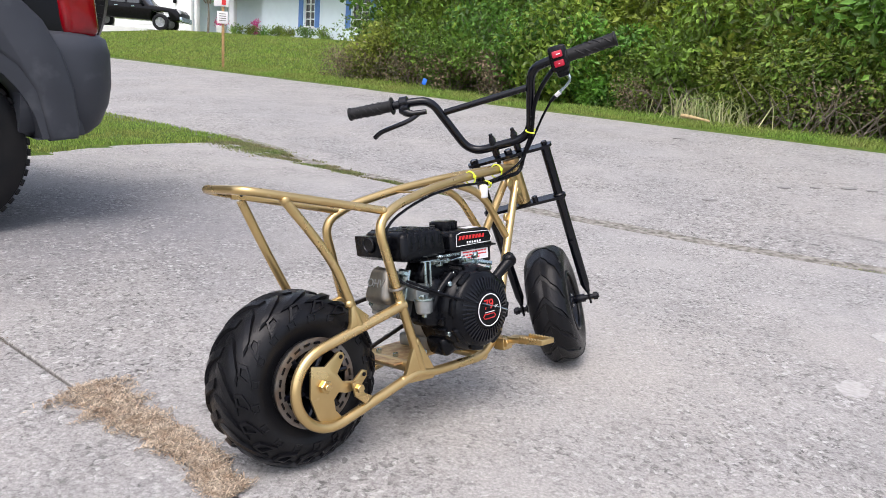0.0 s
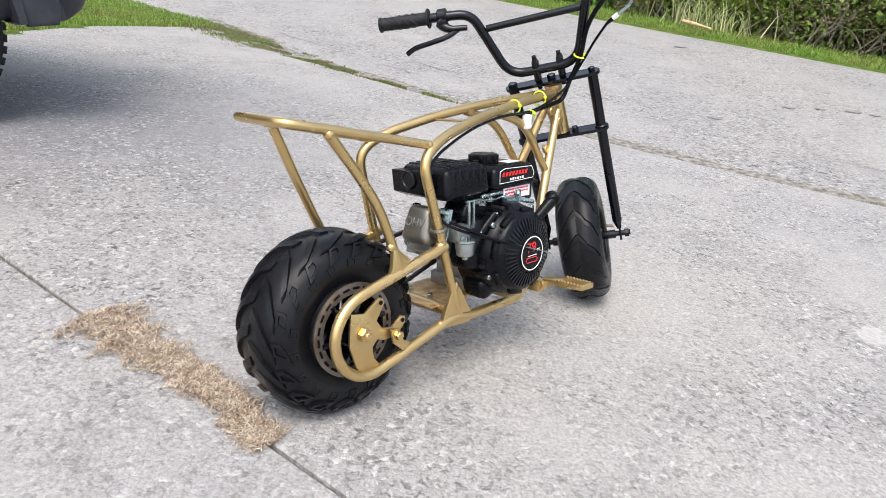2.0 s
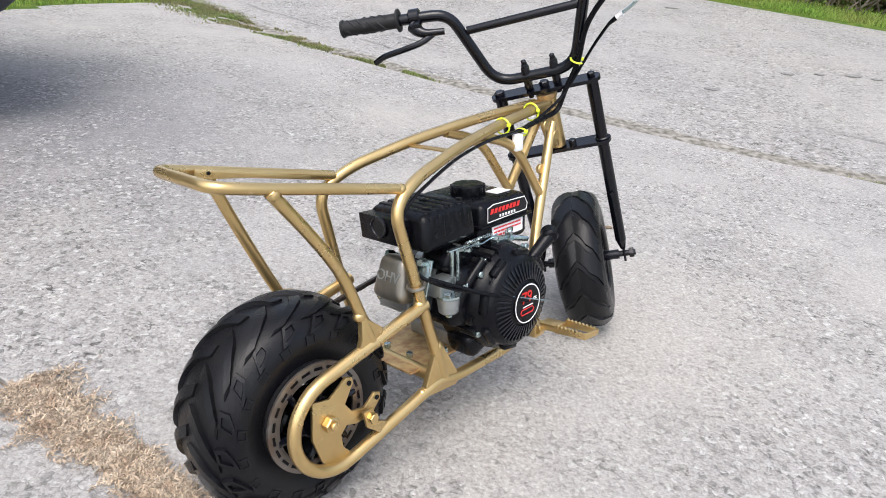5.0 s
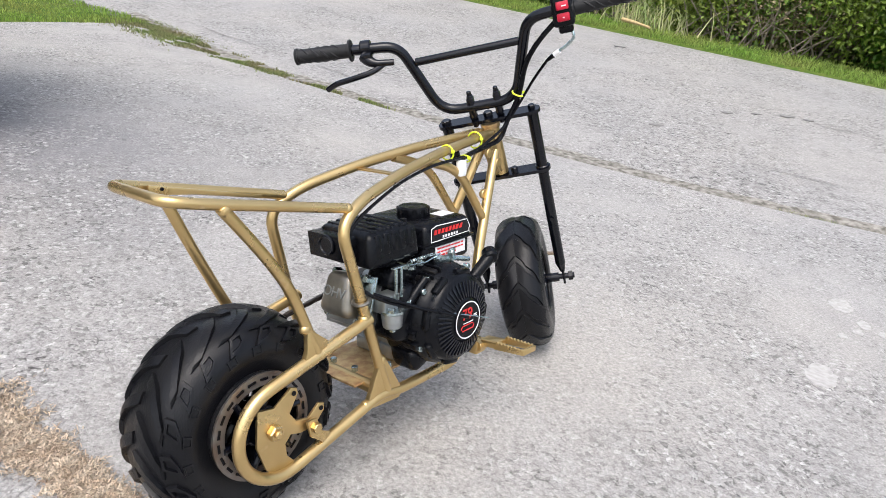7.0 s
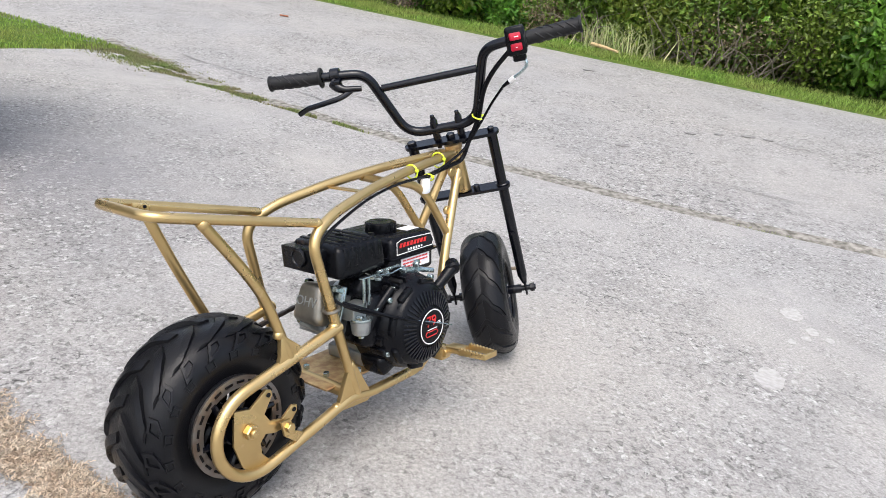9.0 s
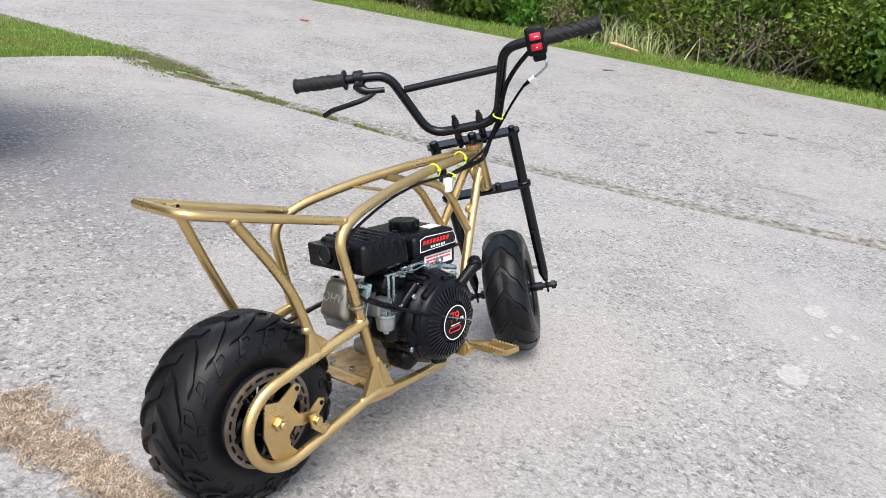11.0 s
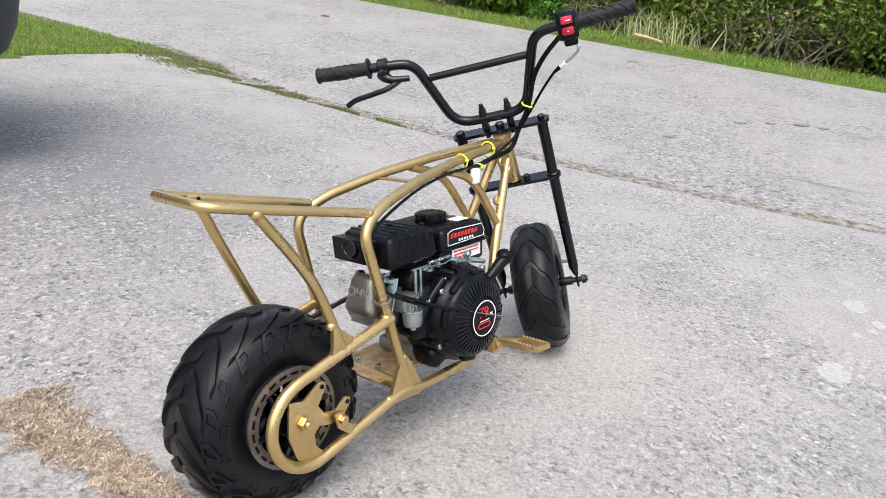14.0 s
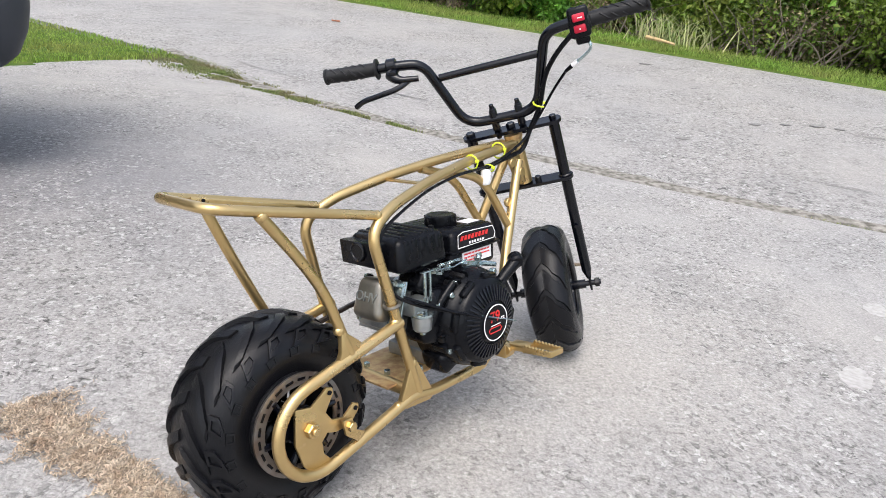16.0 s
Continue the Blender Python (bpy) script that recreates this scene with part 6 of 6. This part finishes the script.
# ---- far side: house, pickup, sign ----
HQ = 23.2
hz = land(-34, 21.5) - 0.02
house = tagged(new("house"), "single-storey pale blue stucco house with blue shutters", "house")
HM = Matrix(((NU.x, NQ.x, 0, 0), (NU.y, NQ.y, 0, 0), (0, 0, 1, 0), (0, 0, 0, 1)))
HM.translation = (*xy(-38.5, HQ), hz)
house.matrix_world = HM                       # x along the road, y away from it


def wall(parent, x0, x1, y, h, openings, material, thick=0.2):
    """A wall in x with openings (x0, x1, z0, z1) cut right through."""
    bm = bmesh.new()
    xs = sorted({x0, x1, *[v for o in openings for v in o[:2]]})
    for a, b in zip(xs, xs[1:]):
        mid = (a + b) / 2
        holes = sorted((o[2], o[3]) for o in openings if o[0] < mid < o[1])
        z = 0.0
        for lo, hi in holes + [(h, h)]:
            if lo - z > 0.01:
                block(bm, (mid, y + thick / 2, (z + lo) / 2), (b - a, thick, lo - z))
            z = hi
    return part("wall", bm, material, parent)


def window(parent, x0, x1, z0, z1, y):
    w = part("window", block(bmesh.new(), ((x0 + x1) / 2, y + 0.12, (z0 + z1) / 2), (x1 - x0, 0.01, z1 - z0)), M_GLASS, parent, "dark glass with white glazing bars")
    for x in (x0, (x0 + x1) / 2, x1):
        part("glazing_bar", block(bmesh.new(), (x, y + 0.09, (z0 + z1) / 2), (0.05, 0.05, z1 - z0 + 0.05)), M_WHITEWALL, w)
    n = max(2, int((z1 - z0) / 0.36))
    for k in range(n + 1):
        part("glazing_bar", block(bmesh.new(), ((x0 + x1) / 2, y + 0.094, z0 + (z1 - z0) * k / n), (x1 - x0, 0.045, 0.045)), M_WHITEWALL, w)
    part("sill", block(bmesh.new(), ((x0 + x1) / 2, y - 0.03, z0 - 0.05), (x1 - x0 + 0.2, 0.12, 0.08), 0.01), M_WHITEWALL, w)
    for x in (x0 - 0.25, x1 + 0.25):
        sh = part("shutter", block(bmesh.new(), (x, y - 0.02, (z0 + z1) / 2), (0.34, 0.04, z1 - z0 + 0.1), 0.005), M_SHUTTER, parent, "blue louvred shutter")
        for k in range(12):
            part("slat", block(bmesh.new(), (x, y - 0.045, z0 + (z1 - z0) * (k + 0.5) / 12), (0.28, 0.02, 0.05)), M_SHUTTER, sh)


wall(house, -9.0, 0.6, -1.2, 2.7, [(-6.6, -1.6, 0, 2.2)], M_WHITEWALL)
part("garage_door", block(bmesh.new(), (-4.1, -1.08, 1.1), (4.98, 0.06, 2.19)), M_WHITEWALL, house, "white panelled garage door")
for k in range(1, 4):
    part("door_rib", block(bmesh.new(), (-4.1, -1.115, 0.55 * k), (4.9, 0.02, 0.03)), M_TERRA, house)
wall(house, 0.6, 5.8, 1.0, 2.7, [(4.4, 5.35, 0, 2.1)], M_STUCCO)
wall(house, 5.8, 16.0, 0.0, 2.7, [(9.4, 10.2, 0.75, 2.2), (13.0, 14.2, 0.75, 2.2)], M_STUCCO)
part("wall", block(bmesh.new(), (0.5, 0.0, 1.35), (0.2, 2.2, 2.7)), M_STUCCO, house)
part("wall", block(bmesh.new(), (5.9, 0.6, 1.35), (0.2, 0.8, 2.7)), M_STUCCO, house)
part("wall", block(bmesh.new(), (-8.9, 4.0, 1.35), (0.2, 10.2, 2.7)), M_STUCCO, house)
part("wall", block(bmesh.new(), (15.9, 4.6, 1.35), (0.2, 8.8, 2.7)), M_STUCCO, house)
part("wall", block(bmesh.new(), (3.5, 9.0, 1.35), (25.0, 0.2, 2.7)), M_STUCCO, house)
part("front_door", block(bmesh.new(), (4.875, 1.1, 1.05), (0.93, 0.06, 2.08), 0.01), M_SHUTTER, house, "blue front door")
part("post", block(bmesh.new(), (3.3, -0.2, 1.35), (0.5, 0.22, 2.7), 0.01), M_WHITEWALL, house)
part("post", block(bmesh.new(), (0.75, -0.9, 1.35), (0.22, 0.22, 2.7), 0.01), M_WHITEWALL, house)
window(house, 9.4, 10.2, 0.75, 2.2, 0.0)
window(house, 13.0, 14.2, 0.75, 2.2, 0.0)
bm = bmesh.new()
vs = [bm.verts.new(p) for p in ((-9.6, -1.35, 2.7), (16.6, -1.35, 2.7), (16.6, 9.6, 2.7), (-9.6, 9.6, 2.7), (-4.5, 3.9, 4.6), (11.5, 3.9, 4.6))]
for f in ((0, 1, 5, 4), (1, 2, 5), (2, 3, 4, 5), (3, 0, 4), (3, 2, 1, 0)):
    bm.faces.new([vs[i] for i in f])
part("roof", bm, M_ROOF, house, "grey shingle hip roof")
part("wall_lamp", block(bmesh.new(), (-1.0, -1.3, 1.9), (0.14, 0.16, 0.28), 0.02), M_SATIN, house, "black wall lantern")

# planter and bed beside the door
pot = tagged(new("flower_pot"), "white pot with pink flowers by the house door", "flower pot")
pot.matrix_world = HM @ Matrix.Translation((3.9, -1.3, 0))
part("pot", drum(bmesh.new(), (0, 0, 0), (0, 0, 0.55), 0.22, 0.30, 20, 0.02), M_TERRA, pot)
v, f, _ = leaf_cloud(260, 0.3, 0.3, 0.7, 0.10, 31, 6)
me = bpy.data.meshes.new("flowers")
me.from_pydata([(a, b, c + 0.5) for a, b, c in v], [], f)
me.materials.append(M_FLOWER)
fl = new("flowers", me)
fl.parent = pot
bed = [shrub("garden_shrub", 41 + k, 700, 0.45, 0.4, 0.6, 0.10, (M_LEAF_A, M_LEAF_B)[k % 2], "low garden shrub against the house wall", "shrub", 8, 0.01) for k in range(2)]
for k, (x, y) in enumerate(((4.9, -1.1), (5.6, -0.8), (7.0, -0.7), (8.2, -0.7), (9.0, -0.6), (10.6, -0.7), (11.6, -0.6))):
    m = HM @ Matrix.Translation((x, y, 0.0)) @ Matrix.Rotation(k, 4, "Z")
    o = copy_thing(bed[k % 2], m) if k > 1 else bed[k]
    o.matrix_world = m
    o["group"] = "shrubs along the house"
pinkbush = shrub("flower_bush", 51, 500, 0.3, 0.3, 1.1, 0.10, M_FLOWER, "bush covered in magenta flowers by the door", "bush", 8, 0.01)
pinkbush.matrix_world = HM @ Matrix.Translation((5.6, -0.3, 0))
sap = shrub("young_tree", 52, 700, 0.7, 0.6, 1.1, 0.09, M_LEAF_B, "young lawn tree with a thin trunk", "tree", 9, 0.02)
sap.matrix_world = Matrix.Translation((*xy(-27.0, 16.5), land(-27, 16.5) + 1.5))
part("stem", tube(bmesh.new(), [(0, 0, -1.3), (0.03, 0, -0.5), (0, 0, 0.3)], 0.05, 8, 0.2, r2=0.03), M_TWIG, sap)

# pickup in front of the garage, seen from its right side
pk = tagged(new("pickup"), "black crew-cab pickup truck parked before the house", "car")
pk.matrix_world = Matrix.Translation((*xy(-37.2, 18.2), land(-37.2, 18.2) + 0.03)) @ Matrix.Rotation(radians(8), 4, "Z")
part("body", car_body([(-2.9, 0.62), (-2.92, 1.15), (-0.95, 1.15), (-0.80, 1.85), (0.55, 1.88), (1.20, 1.22), (2.55, 1.12), (2.72, 0.95), (2.75, 0.55), (2.25, 0.5), (2.15, 0.95), (1.35, 0.95), (1.25, 0.48), (-1.15, 0.48), (-1.25, 0.95), (-2.05, 0.95), (-2.15, 0.55)], -0.98, 0.98, 0.16), M_CARPAINT, pk, "glossy black body")
for pts in ([(-0.70, 1.24), (-0.62, 1.72), (0.02, 1.74), (0.02, 1.24)], [(0.12, 1.24), (0.12, 1.74), (0.48, 1.75), (0.98, 1.26)]):
    part("side_window", prism(bmesh.new(), pts, -0.01, 0.01, 0.002), M_GLASS, pk, "dark side glass", at=Matrix.Translation((0, -0.955, 1.24)) @ Matrix.Rotation(-0.18, 4, "X") @ Matrix.Translation((0, 0, -1.24)))
part("front_bumper", block(bmesh.new(), (2.78, 0, 0.62), (0.16, 1.9, 0.26), 0.04), M_STEEL, pk, "chrome front bumper")
part("headlight", block(bmesh.new(), (2.66, -0.80, 0.98), (0.18, 0.30, 0.18), 0.03), M_CLEAR, pk)
part("mirror", block(bmesh.new(), (0.85, -1.08, 1.32), (0.12, 0.2, 0.22), 0.03), M_CARPAINT, pk)
for z in (0, 1):
    part("door_handle", block(bmesh.new(), (-0.45 + 0.85 * z, -0.985, 1.08), (0.16, 0.03, 0.04), 0.008), M_STEEL, pk)
for wx, wy, out in ((1.75, -0.96, -1), (1.75, 0.96, 1), (-1.65, -0.96, -1), (-1.65, 0.96, 1)):
    car_wheel(pk, wx, wy, 0.41, 0.26, M_ALU, out)
apron = [xy(-48, 15.0), xy(-37.0, 15.2), xy(-34.8, 17.8), xy(-36.5, 21.9), xy(-48, 21.9)]
bm = bmesh.new()
bm.faces.new([bm.verts.new((x, y, land(-37.2, 18.2) + 0.03)) for x, y in apron])
r2 = bmesh.ops.extrude_face_region(bm, geom=bm.faces[:])
bmesh.ops.translate(bm, verts=[v for v in r2["geom"] if isinstance(v, bmesh.types.BMVert)], vec=(0, 0, -0.5))
bmesh.ops.recalc_face_normals(bm, faces=bm.faces[:])
tagged(part("pavement", bm, M_APRON, None), "pale concrete apron before the garage", "pavement", kind="structure")

# lot sign on a wooden stake
SX, SY = -6.80, 18.05
su, sq = Vector((SX, SY, 0)).dot(NU), Vector((SX, SY, 0)).dot(NQ)
sz = land(su, sq)
sign = tagged(new("yard_sign"), "white and red notice on a raw wooden stake", "sign")
sign.matrix_world = Matrix.Translation((SX, SY, sz)) @ Matrix.Rotation(radians(18), 4, "Z")
part("stake", block(bmesh.new(), (0, 0, 0.75), (0.07, 0.05, 1.7), 0.008), M_WOOD, sign, "raw wooden stake")
board = part("upper_board", block(bmesh.new(), (-0.04, -0.04, 1.76), (0.36, 0.015, 0.42), 0.004), M_WHITE, sign)
part("red_panel", block(bmesh.new(), (0.02, -0.052, 1.76), (0.10, 0.01, 0.34)), M_REDPRINT, board)
part("print_bar", block(bmesh.new(), (-0.13, -0.052, 1.80), (0.06, 0.01, 0.16)), M_SATIN, board)
note = part("lower_board", block(bmesh.new(), (-0.01, -0.04, 1.28), (0.26, 0.012, 0.30), 0.004), M_WHITE, sign)
for k in range(4):
    part("print_bar", block(bmesh.new(), (-0.01, -0.049, 1.37 - 0.055 * k), (0.17, 0.006, 0.018)), M_COVER, note)
flag = tagged(new("marker_flag"), "small blue marker flag in the verge", "flag")
fu, fq = -9.1, 10.35
flag.matrix_world = Matrix.Translation((*xy(fu, fq), land(fu, fq)))
part("wire", tube(bmesh.new(), [(0, 0, 0), (0, 0, 0.28)], 0.003, 6, 0), M_STEEL, flag)
part("flag", block(bmesh.new(), (0.03, 0, 0.22), (0.08, 0.012, 0.12), 0.004, Matrix.Rotation(0.3, 4, "Y")), M_BLUE, flag)
